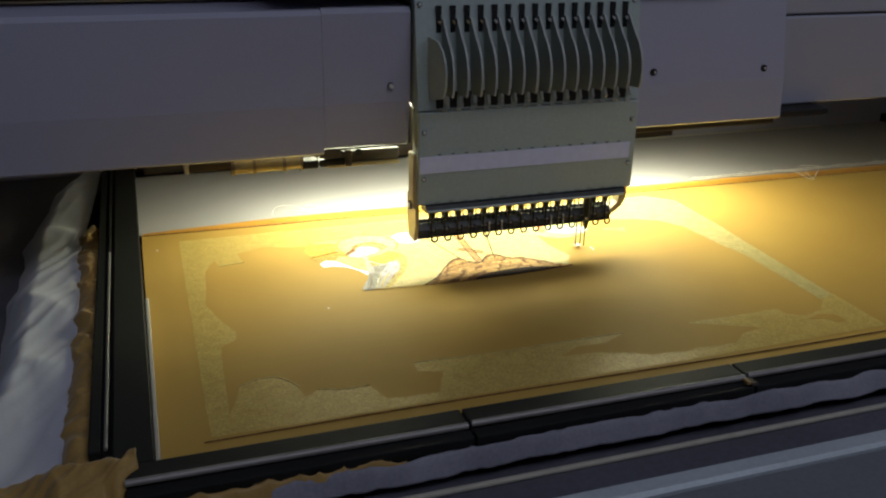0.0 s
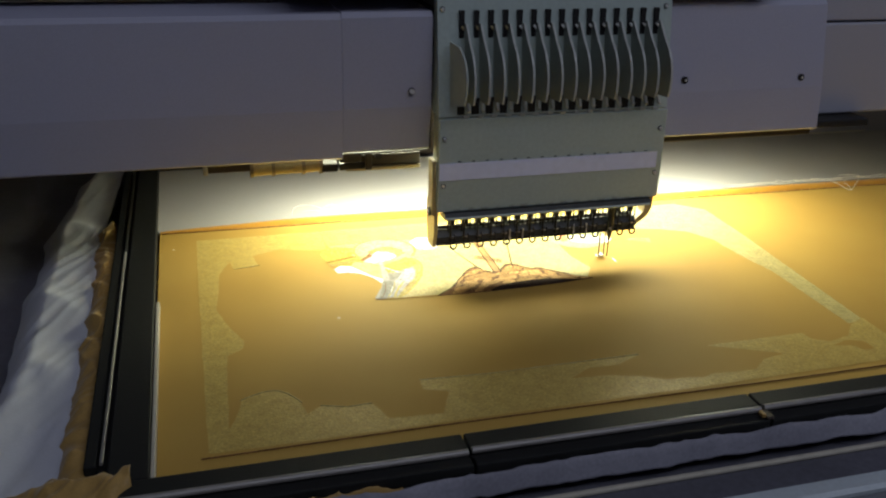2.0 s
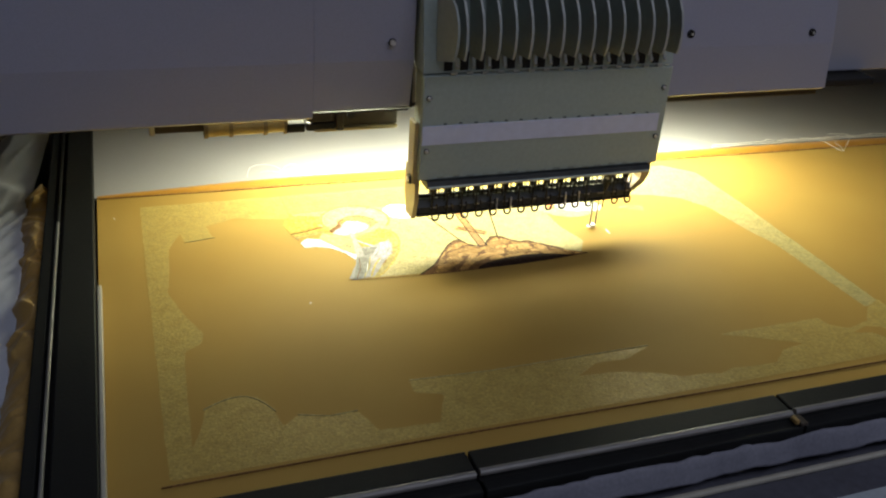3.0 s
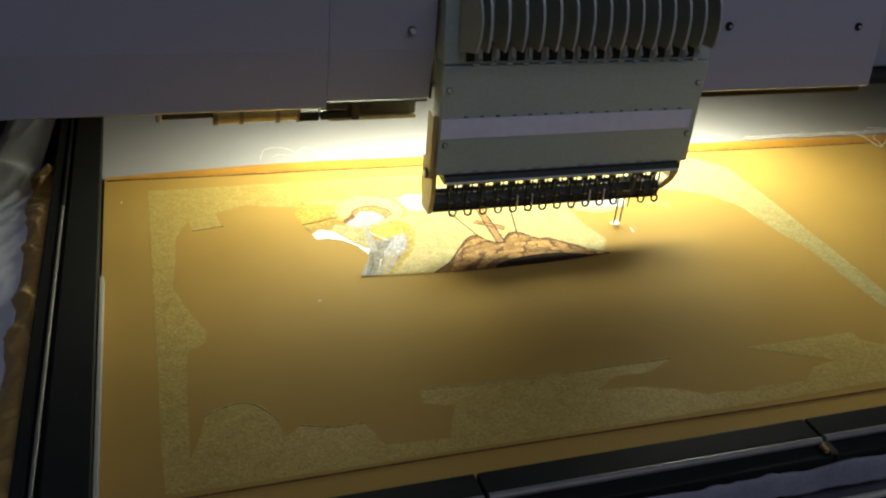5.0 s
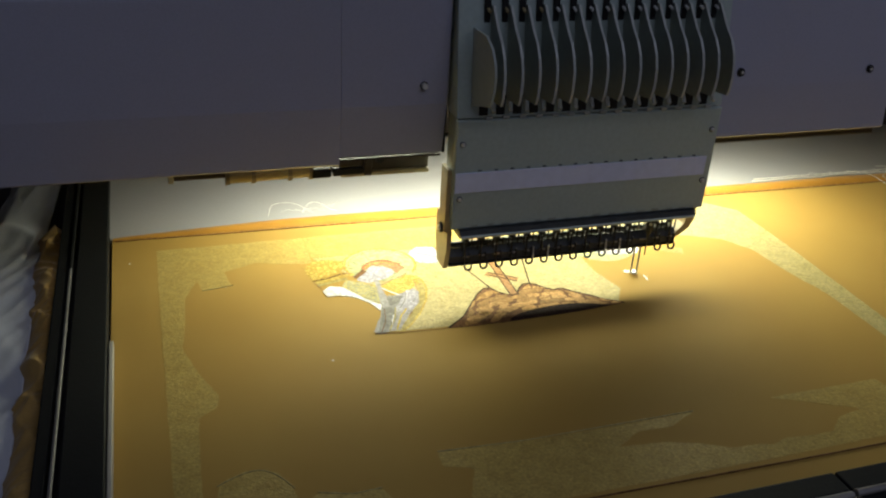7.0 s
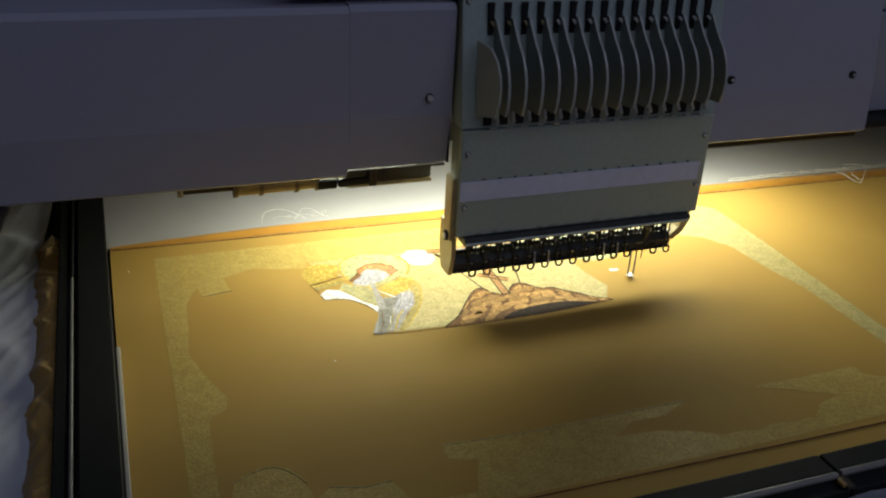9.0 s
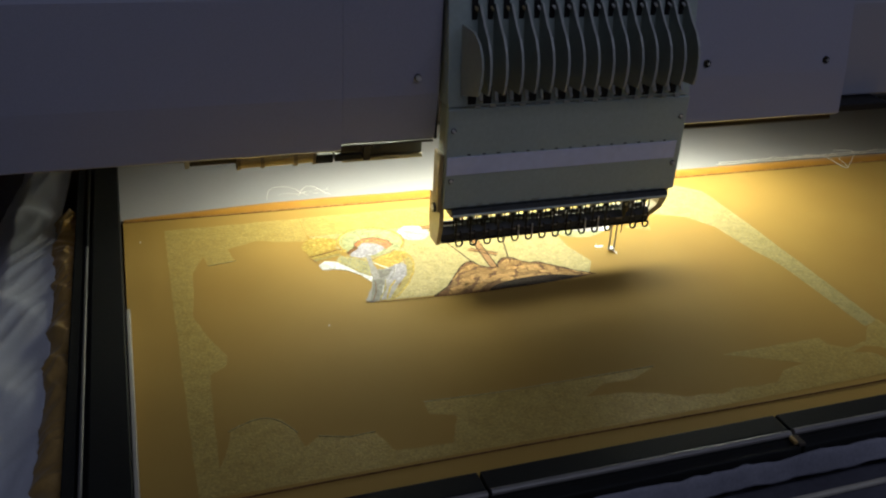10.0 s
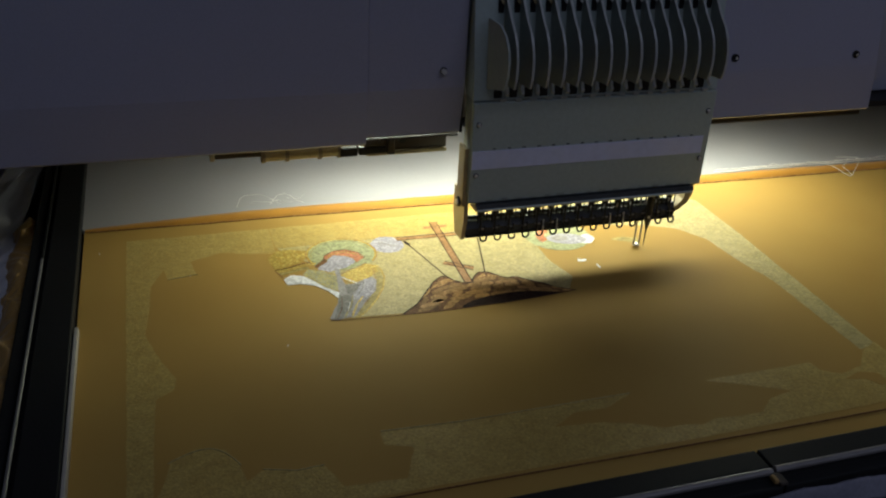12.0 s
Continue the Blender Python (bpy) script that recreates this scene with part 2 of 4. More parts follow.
def patch(name, pts, z, mat, parent, label="", thick=0.00009, ragged=0.0009, step=0.005, soften=1):
    """A flat stitched field with an uneven edge and a little height."""
    z, thick = 0.0001 + (z - 0.0001) * 0.4, thick * 0.5
    line = []
    for (ax, ay), (bx, by) in zip(pts, pts[1:] + pts[:1]):
        d = math.hypot(bx - ax, by - ay)
        k = max(1, int(d / step))
        for i in range(k):
            x, y = ax + (bx - ax) * i / k, ay + (by - ay) * i / k
            o = noise.noise_vector((x * 160, y * 160, z * 900)) * ragged
            line.append((x + o.x, y + o.y))
    for _ in range(soften):
        line = [q for (ax, ay), (bx, by) in zip(line, line[1:] + line[:1]) for q in ((ax * 0.75 + bx * 0.25, ay * 0.75 + by * 0.25), (ax * 0.25 + bx * 0.75, ay * 0.25 + by * 0.75))]
    bm = bmesh.new()
    f = bm.faces.new([bm.verts.new((x, y, z)) for x, y in line])
    if f.normal.z < 0:
        f.normal_flip()
    g = bmesh.ops.extrude_face_region(bm, geom=[f])
    bmesh.ops.translate(bm, vec=(0, 0, thick), verts=[v for v in g["geom"] if isinstance(v, bmesh.types.BMVert)])
    bmesh.ops.triangulate(bm, faces=[f for f in bm.faces if len(f.verts) > 4])
    return finish(name, bm, mat, parent, label)


def oval(cx, cy, rx, ry, n=24, turn=0.0, a0=0.0, a1=360.0):
    out = []
    for i in range(n):
        a = radians(a0 + (a1 - a0) * i / (n if a1 - a0 >= 360 else n - 1))
        x, y = rx * math.cos(a), ry * math.sin(a)
        t = radians(turn)
        out.append((cx + x * math.cos(t) - y * math.sin(t), cy + x * math.sin(t) + y * math.cos(t)))
    return out


def crescent(cx, cy, r, width, a0, a1, n=14, squash=1.0):
    """An arc of a ring."""
    outer = oval(cx, cy, r, r * squash, n, 0, a0, a1)
    inner = oval(cx, cy, r - width, (r - width) * squash, n, 0, a0, a1)
    return outer + inner[::-1]


def bar_patch(a, b, w):
    a, b = Vector(a), Vector(b)
    s = (b - a).normalized().orthogonal() * w / 2
    return [tuple(a + s), tuple(a - s), tuple(b - s), tuple(b + s)]


def cloth_strip(name, path, width, mat, parent, label, wave=0.008, lift=0.0, freq=22.0, n=90, across=14, seed=0.0, drop=0.0, round_up=0.0, edge=0.0, taper=0.0):
    """A rumpled length of cloth along a line in plan; width runs to the side of the line."""
    bm = bmesh.new()
    a, b = Vector(path[0]), Vector(path[1])
    side = Vector((-(b - a).y, (b - a).x, 0)).normalized()
    rows = []
    for i in range(n + 1):
        u = i / n
        base = a.lerp(b, u) + side * edge * (noise.noise((u * 4, seed, 1.0)) + 0.5 * noise.noise((u * 11, seed, 2.0)))
        row = []
        for j in range(across + 1):
            v = j / across
            w = width * (1 + 0.16 * noise.noise((u * 9, seed, 3.0)) * v) * (1 - taper * max(0.0, 2 * u - 1) ** 2)
            p = base + side * w * v
            q = Vector((p.x * freq, p.y * freq, seed))
            f = noise.noise(q) + 0.35 * noise.noise(q * 2.3)
            warp = noise.noise(q * 0.6 + Vector((3, 1, 4)))
            ridge = abs(noise.noise(Vector((p.y * freq * 1.1 + p.x * freq * 0.9 + warp, p.x * freq * 0.5, seed + 9)))) ** 0.7
            crease = abs(noise.noise(Vector((p.x * freq * 2.6 - p.y * freq * 1.9 + warp * 2, p.y * freq * 0.7, seed + 20)))) ** 0.6
            z = p.z + lift + wave * (0.7 * f + 1.9 * (0.45 - ridge) + 0.7 * (0.45 - crease)) + round_up * math.sin(math.pi * min(1, v * 1.25)) - drop * v * v
            row.append(bm.verts.new((p.x + wave * 0.6 * noise.noise(q * 1.7 + Vector((5, 0, 0))), p.y + wave * 0.6 * noise.noise(q * 1.7 + Vector((0, 5, 0))), z)))
        rows.append(row)
    for i in range(n):
        for j in range(across):
            bm.faces.new((rows[i][j], rows[i + 1][j], rows[i + 1][j + 1], rows[i][j + 1]))
    ob = finish(name, bm, mat, parent, label, True)
    mod = ob.modifiers.new("thickness", "SOLIDIFY")
    mod.thickness = 0.0012
    return ob


def screw(parent, x, y, z, r=0.0025, mat="steel"):
    """A domed screw head with a slot, facing the front."""
    part("washer", rod((x, y + 0.0004, z), (x, y - 0.0005, z), r * 0.88, 16), "slot", parent)
    bm = rod((x, y + 0.0002, z), (x, y - 0.0020, z), r * 0.78, 14, r * 0.5)
    part("screw", bm, mat, parent)


# ---- room ----
FLOOR = -0.86


def room():
    f = finish("floor", block(-2.6, 2.6, -2.6, 2.6, FLOOR - 0.1, FLOOR, 0), "floor")
    tagged(f, "worn grey workshop floor", "floor", kind="structure")
    c = finish("ceiling", block(-2.6, 2.6, -2.6, 2.6, 2.0, 2.1, 0), "ceiling")
    tagged(c, "plain pale workshop ceiling", "ceiling", kind="structure")
    for name, b in (("wall_north", (-2.6, 2.6, 2.6, 2.7)), ("wall_south", (-2.6, 2.6, -2.7, -2.6)), ("wall_east", (2.6, 2.7, -2.7, 2.7)), ("wall_west", (-2.7, -2.6, -2.7, 2.7))):
        tagged(finish(name, block(*b, FLOOR, 2.0, 0), "wall"), "plain grey workshop wall", "wall", kind="structure")
    fixture = thing("ceiling_light", "long flat workshop ceiling light with a pale housing", "lamp")
    part("housing", block(-0.80, 1.90, -1.80, -1.00, 1.970, 1.999, 0.004), "ceiling", fixture)


room()

# ---- the machine's body ----
machine = thing("embroidery_machine", "grey multi-needle embroidery machine with a long boxed beam over its table", "machine")


def beam_cover(x0, x1, y, z0, zc, z1, mat, set_back=0.006, name="beam_cover", lean=0.0):
    """A sheet-metal cover: upright face, a crease, and a lower face that slants back a little."""
    pts = [(y + lean, z1 - 0.004), (y + lean + 0.004, z1), (y + 0.09, z1), (y + 0.09, z0 + 0.03), (y + abs(set_back) + 0.02, z0 + 0.004), (y + set_back + 0.003, z0), (y + set_back, z0 + 0.002), (y, zc)]
    return part(name, profile_x(pts, x0, x1), mat, machine)


beam_cover(-1.6, -0.18565, 0.0175, 0.111, 0.157, 0.236, "panel")
beam_cover(-0.18530, -0.1086, 0.0180, 0.1165, 0.157, 0.237, "panel")
beam_cover(0.1165, 0.2860, 0.0165, 0.1178, 0.160, 0.240, "panel", -0.004, lean=0.014)
part("back_cover", block(-1.6, 1.7, 0.075, 0.5, 0.245, 0.55, 0.003), "panel", machine, "upper grey housing of the beam")
part("side_cover", block(0.2880, 1.7, 0.052, 0.3, 0.2165, 0.44, 0.002), "panel_grey", machine)
part("side_cover", block(0.2880, 1.7, 0.050, 0.3, 0.122, 0.2145, 0.002), "panel_grey", machine)
# black blocks stand for the shade in the gaps round the covers
part("gap_shade", block(-0.1084, -0.1067, 0.023, 0.10, 0.1175, 0.240, 0), "slot", machine)
part("recess_shade", block(-1.6, 0.284, 0.10, 0.17, 0.2385, 0.2445, 0), "slot", machine, "shade in the gap above the beam covers, as a black block")
part("upper_box", block(-0.225, -0.143, 0.012, 0.074, 0.255, 0.34, 0.002), "panel", machine)
part("upper_box", block(-0.141, 0.225, 0.012, 0.074, 0.255, 0.34, 0.002), "panel", machine)
part("indicator_lamp", rod((0.0, 0.013, 0.262), (0.0, 0.008, 0.262), 0.005, 16, 0.004), "red_lamp", machine, "small red indicator lamp")
for x in (0.222, 0.236):
    part("pin", rod((x, 0.06, 0.236), (x, 0.06, 0.262), 0.0025), "steel", machine)
part("foot_bracket", block(0.2880, 0.362, 0.030, 0.08, 0.1135, 0.1205, 0.001), "slot", machine, "black bracket under the side cover")
for x, z in ((-0.1264, 0.171),):
    part("bolt", rod((x, 0.0185, z), (x, 0.0148, z), 0.0024, 6), "steel", machine)
    part("bolt_ring", rod((x, 0.0181, z), (x, 0.0170, z), 0.0029, 16), "slot", machine)
for x, z in ((0.1352, 0.171), (0.2612, 0.1695)):
    # black disc for the shade in the hole
    part("bolt_hole_shade", rod((x, 0.0205, z), (x, 0.0172, z), 0.0034, 16), "slot", machine)
    part("bolt", rod((x + 0.0010, 0.0182, z), (x + 0.0010, 0.0166, z), 0.0013, 6), "steel", machine)
# bright sheet-metal lips under the covers
part("lip", block(-0.185, -0.1090, 0.025, 0.034, 0.1145, 0.1160, 0), "brown", machine)
part("lip", block(0.1165, 0.2850, 0.0205, 0.034, 0.1122, 0.1172, 0), "brown", machine)
part("lip_edge", block(0.1165, 0.2850, 0.0200, 0.034, 0.1113, 0.1120, 0), "edge", machine)
# rear rail and the slide under the beam
part("rear_rail", block(-0.34, 0.40, 0.372, 0.42, 0.0, 0.115, 0.002), "brown", machine, "dark rail behind the white sheet")
part("rear_panel", block(0.4005, 1.7, 0.372, 0.42, -0.02, 0.13, 0.002), "panel", machine)
part("slide_rail", block(-0.178, -0.108, 0.056, 0.068, 0.093, 0.104, 0.001), "brown", machine)
part("slide_rail", block(-0.178, -0.108, 0.054, 0.070, 0.0895, 0.0925, 0.0008), "brass_lamp_yellow", machine)
# the cylinder's yellow is lamp light put into its colour
part("cylinder", rod((-0.262, 0.062, 0.0945), (-0.200, 0.062, 0.0955), 0.0062, 18), "brass_lamp_yellow", machine, "dull metal cylinder with yellow lamp light in its colour")
for x in (-0.262, -0.243, -0.216, -0.200):
    part("collar", rod((x - 0.0015, 0.062, 0.0947), (x + 0.0015, 0.062, 0.0947), 0.0074, 18), "edge", machine)
part("cylinder_mount", block(-0.300, -0.262, 0.058, 0.07, 0.0940, 0.1010, 0.001), "brown", machine)
part("end_cap", block(-0.304, -0.300, 0.056, 0.071, 0.0930, 0.1020, 0.001), "strip", machine)
part("fork", block(-0.200, -0.185, 0.054, 0.070, 0.0900, 0.0975, 0.0015), "slot", machine)
part("fork", block(-0.184, -0.160, 0.054, 0.068, 0.0905, 0.0975, 0.0015), "black", machine)
part("clevis", block(-0.160, -0.154, 0.052, 0.070, 0.0905, 0.106, 0.001), "brown", machine)
part("clevis", block(-0.184, -0.164, 0.052, 0.058, 0.099, 0.1085, 0.001), "brown", machine)
part("nut", rod((-0.148, 0.052, 0.1035), (-0.148, 0.060, 0.1035), 0.0035, 6), "black", machine)

# ---- table ----
table = thing("machine_table", "dark grey machine table with a pale metal front edge", "table")
part("top", block(-1.3, 1.7, -0.2765, 0.62, -0.060, -0.026, 0), "table_dark", table)
part("groove_plate", block(-1.3, 1.7, -0.3190, -0.2770, -0.060, -0.0215, 0.0012), "table_dark", table)
part("trim_rail", block(-1.3, 1.7, -0.2965, -0.2927, -0.0210, -0.0175, 0.0012), "strip", table, "thin bright metal rail")
part("front_edge", profile_x([(-0.3195, -0.020), (-0.3195, -0.05), (-0.333, -0.05), (-0.333, -0.0225), (-0.3305, -0.020)], -1.3, 1.7), "table_edge", table, "pale blue-grey metal front edge")
part("front_board", block(-1.3, 1.7, -0.52, -0.3335, -0.062, -0.024, 0.002), "table", table)
for x in (-1.2, 1.55):
    for y in (-0.45, 0.5):
        part("leg", block(x - 0.03, x + 0.03, y - 0.03, y + 0.03, FLOOR, -0.06, 0.003), "table_dark", table)
part("support", block(-1.2, 1.5, 0.48, 0.56, -0.06, 0.2435, 0.004), "panel", machine, "rear column that carries the beam")

# ---- work lamp ----
def build_lamp(x, y, z, tilt, half):
    lamp = thing("work_lamp", "small bright work lamp fixed under the machine's beam", "lamp")
    m = pose(x, y, z, tilt, 0, 0)

    def tilted(bm):
        bmesh.ops.transform(bm, matrix=m, verts=bm.verts)
        return bm
    part("housing", tilted(block(-half - 0.006, half + 0.006, -0.027, 0.027, 0.0062, 0.018, 0.002)), "panel_grey", lamp)
    part("diffuser", tilted(block(-half, half, -0.022, 0.022, 0.0040, 0.0061, 0.001)), "glow", lamp, "glowing pale diffuser")
    part("hanger", block(x - 0.02, x + 0.02, y - 0.006, y + 0.012, z + 0.010, 0.2449, 0), "panel_grey", lamp)


build_lamp(0.048, 0.158, 0.124, -26, 0.245)

# ---- embroidery head ----
head = thing("sewing_unit", "grey fifteen-needle embroidery head with curved lever guards", "machine")
PITCH, FIRST = 0.01286, -0.0876
ACTIVE = 12


def needle_x(i):
    return FIRST + PITCH * i


def build_head():
    part("face_plate", block(-0.106, 0.1115, 0.0, 0.006, 0.064, 0.1495, 0.0012), "head", head, "flat grey lower face plate")
    # upper plate leans back
    up = [(0.001, 0.151), (0.0155, 0.247), (0.017, 0.2485), (0.026, 0.2485), (0.022, 0.151)]
    part("upper_plate", profile_x(up, -0.106, 0.1105), "head", head)
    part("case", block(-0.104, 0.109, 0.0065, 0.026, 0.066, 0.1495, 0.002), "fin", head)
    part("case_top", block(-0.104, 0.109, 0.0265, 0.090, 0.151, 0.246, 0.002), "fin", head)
    part("arm", block(-0.075, 0.080, 0.0265, 0.145, 0.124, 0.1435, 0.003), "panel_grey", head)
    part("side_frame", block(-0.1100, -0.1065, 0.003, 0.018, 0.060, 0.1115, 0.001), "brass_lamp_yellow", head)
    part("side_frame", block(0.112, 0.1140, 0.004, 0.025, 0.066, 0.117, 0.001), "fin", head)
    part("label_band", block(-0.105, 0.1055, -0.0008, 0.0002, 0.0940, 0.1095, 0), "band", head, "blank pale lilac label band")
    for i in range(15):
        x = needle_x(i) + 0.001
        part("band_tick", block(x - 0.0013, x + 0.0013, -0.0007, 0.0002, 0.1104, 0.1112, 0), "slot", head)
    for x in (-0.1008, 0.1054):
        for z in (0.1318, 0.0889):
            screw(head, x, -0.0002, z)
        screw(head, x - 0.001, 0.0142, 0.2395)
    # slots as black blocks for the shade inside them, levers and curved guards
    fin_shape = [(0.008, 0.228), (-0.002, 0.2275), (-0.006, 0.222), (-0.012, 0.214), (-0.020, 0.206), (-0.0245, 0.198), (-0.0265, 0.189),
                 (-0.0262, 0.180), (-0.0245, 0.172), (-0.0215, 0.1655), (-0.004, 0.1640), (0.004, 0.164)]
    fin_shape = [(y + 0.002 + max(0, z - 0.164) * 0.14, z) for y, z in fin_shape]
    rim_shape = [(y - 0.0004, z) for y, z in fin_shape[1:10]]
    for i in range(15):
        x = needle_x(i) + 0.0058
        part("lever_slot_shade", block(x - 0.0058, x - 0.0014, 0.0105, 0.02, 0.216, 0.2385, 0), "slot", head)
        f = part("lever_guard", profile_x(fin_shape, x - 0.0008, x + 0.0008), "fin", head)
        bm = profile_x([(y, z) for y, z in rim_shape] + [(y + 0.0008, z) for y, z in rim_shape[::-1]], x - 0.0009, x + 0.0009)
        part("rim", bm, "fin_edge", f)
        part("lever_tip", rod((x - 0.0036, 0.010, 0.2255), (x - 0.0036, 0.006, 0.2240), 0.0010, 8), "steel" if i > 3 else "brass_lamp_yellow", head)
        part("lower_slot_shade", block(x - 0.0082, x - 0.0014, 0.0012, 0.01, 0.1518, 0.1665, 0), "slot", head)
        part("thread_guide", rod((x + 0.001, 0.0015, 0.163), (x + 0.001, -0.004, 0.156), 0.0016, 8), "fin_edge", head)
        part("thread_guide", block(x - 0.003, x + 0.002, -0.001, 0.002, 0.1500, 0.1518, 0), "fin_edge", head)
        part("top_notch", block(x - 0.003, x + 0.003, 0.0155, 0.024, 0.2486, 0.2515, 0.0005), "fin_edge", head)
    end = [(0.006, 0.214), (-0.010, 0.212), (-0.018, 0.205), (-0.0225, 0.196), (-0.0242, 0.187), (-0.0235, 0.176), (-0.0205, 0.1655), (0.002, 0.160)]
    bm = profile_x(end, needle_x(0) - 0.0026, needle_x(0) - 0.0010)
    for v in bm.verts:
        v.co.x -= 0.22 * (v.co.y + 0.0242)
    part("end_guard", bm, "guard", head, "grey end plate of the lever guards")
    for x in (-0.1075, 0.105):
        part("post", rod((x, 0.018, 0.2486), (x, 0.018, 0.262), 0.0035), "fin_edge", head)
    # rounded rail under the face plate
    part("rail", profile_x([(-0.003, 0.0575), (-0.0045, 0.0605), (-0.003, 0.0635), (0.012, 0.0635), (0.012, 0.0575)], -0.0995, 0.1035), "gunmetal", head, "black rounded lower rail")
    part("rail_rim", rod((-0.0985, -0.0035, 0.0588), (0.1025, -0.0035, 0.0588), 0.0014, 10), "head", head)
    part("hook_bar", profile_x([(0.008, 0.0295), (0.008, 0.0365), (0.0115, 0.0425), (0.022, 0.0425), (0.022, 0.0295)], -0.1035, 0.096), "gunmetal", head, "black bar that carries the thread hooks")
    part("hook_bar_lip", block(-0.1035, 0.0945, 0.0065, 0.010, 0.0290, 0.0312, 0.0005), "hoop", head)
    # end brackets, the lamp's yellow light put into their colour
    pts = [(0.003, 0.070), (0.003, 0.046), (0.008, 0.0275), (0.024, 0.0275), (0.030, 0.046), (0.030, 0.070)]
    part("end_bracket", profile_x(pts, -0.1075, -0.1040), "brass_lamp_yellow", head, "end bracket with the lamp's yellow light in its colour")
    bm = bmesh.new()
    f = bm.faces.new([bm.verts.new((x, 0.009, z)) for x, z in ((0.1125, 0.068), (0.1125, 0.0500), (0.1085, 0.0420), (0.0990, 0.0345), (0.0965, 0.0385), (0.1035, 0.0455), (0.1050, 0.0520), (0.1050, 0.068))])
    g = bmesh.ops.extrude_face_region(bm, geom=[f])
    bmesh.ops.translate(bm, vec=(0, 0.011, 0), verts=[v for v in g["geom"] if isinstance(v, bmesh.types.BMVert)])
    part("end_bracket", bm, "brass_lamp_yellow", head, "end bracket with the lamp's yellow light in its colour")
    part("end_brace", block(0.0955, 0.1005, 0.012, 0.024, 0.0310, 0.0385, 0.0015), "hoop", head)
    part("pivot", rod((-0.1115, 0.010, 0.0625), (-0.1065, 0.010, 0.0625), 0.0042, 14), "black", head)
    part("pivot", rod((-0.1125, 0.010, 0.0625), (-0.1114, 0.010, 0.0625), 0.0022, 10), "steel", head)
    for i in range(15):
        x = needle_x(i)
        # darker dash at each needle on the plate's lower edge
        part("dark_dash", block(x - 0.0030 + 0.001 * math.sin(i * 2.1), x + 0.0030, -0.0003, 0.0002, 0.0652, 0.0664 + 0.0005 * math.sin(i * 1.7), 0), "fin", head)
        part("bar_tick", block(x - 0.004, x + 0.002, 0.0070, 0.0082, 0.0354, 0.0364, 0), "clamp", head)
        if i == ACTIVE:
            continue
        part("needle_clamp", rod((x, 0.014, 0.0580), (x, 0.014, 0.0465), 0.0044, 12, 0.0026), "black", head)
        part("needle", rod((x, 0.014, 0.0505), (x, 0.014, 0.0425), 0.0007, 8), "steel", head)
        part("presser_rod", rod((x - 0.0042, 0.0120, 0.0575), (x - 0.0042, 0.0100, 0.0300), 0.0008, 8), "wire", head)
        part("presser_rod", rod((x + 0.0038, 0.0120, 0.0575), (x + 0.0038, 0.0110, 0.0420), 0.0006, 8), "wire", head)
        part("clip", block(x + 0.0010, x + 0.0052, 0.012, 0.0145, 0.0515, 0.0530, 0), "steel", head)
        hook = [(x - 0.0030, 0.0078, 0.0575), (x - 0.0030, 0.0066, 0.0395), (x - 0.0030, 0.0060, 0.0310), (x - 0.0030, 0.0057, 0.0284), (x - 0.0025, 0.0054, 0.0264), (x - 0.0004, 0.0052, 0.0253), (x + 0.0018, 0.0053, 0.0259), (x + 0.0028, 0.0058, 0.0280), (x + 0.0029, 0.0066, 0.0302)]
        wire("thread_hook", hook, 0.00085, "wire", head)
        part("guide_pin", rod((x + 0.0012, 0.0070, 0.0395), (x + 0.0012, 0.0062, 0.0300), 0.0006, 8), "wire", head)
    part("clamp_rail", block(-0.1005, 0.0955, 0.0155, 0.0185, 0.0426, 0.0450, 0.0006), "black", head)
    for i in (4, 5, 9, 10):
        x = needle_x(i) + 0.003
        wire("pin", [(x, 0.0068, 0.0395), (x, 0.0060, 0.0300)], 0.00055, "steel", head)


build_head()
# the working needle with its presser foot, which goes up and down
needle_bar = new("needle_bar")
needle_bar.parent = head
needle_bar["label"] = "working needle bar with its presser foot"
NX = 0.0668


presser = new("presser_foot")
presser.parent = head
presser["label"] = "slim bright steel presser foot on two rods"


def build_needle_bar():
    part("bar", rod((NX + 0.001, 0.0045, 0.0574), (NX + 0.001, 0.0045, 0.030), 0.0030, 14), "black", needle_bar)
    part("clamp", rod((NX + 0.001, 0.0045, 0.0315), (NX + 0.001, 0.0045, 0.0220), 0.0034, 14, 0.0012), "black", needle_bar)
    part("clamp_screw", rod((NX - 0.0003, 0.002, 0.0345), (NX - 0.0003, 0.0005, 0.0345), 0.0012, 10), "strip", needle_bar)
    part("needle", rod((NX + 0.001, 0.0045, 0.025), (NX + 0.001, 0.0050, 0.0045), 0.0009, 8, 0.0004), "wire", needle_bar)
    for x in (NX - 0.0042, NX + 0.0010):
        part("foot_rod", rod((x, 0.0122, 0.056), (x, 0.0125, 0.003), 0.0008, 8), "clamp", presser)
    bm = bmesh.new()
    bmesh.ops.create_cone(bm, cap_ends=True, segments=16, radius1=0.0034, radius2=0.0030, depth=0.0012, matrix=Matrix.Translation((NX - 0.0018, 0.0125, 0.0026)))
    part("foot_ring", bm, "steel", presser)


build_needle_bar()

# ---- embroidery frame with its fabric ----
hoop = thing("embroidery_hoop", "black rectangular hoop holding stretched gold satin with unfinished gold embroidery", "embroidery hoop")
FX, FY = -0.348, -0.248        # inner edges of the left and front bars


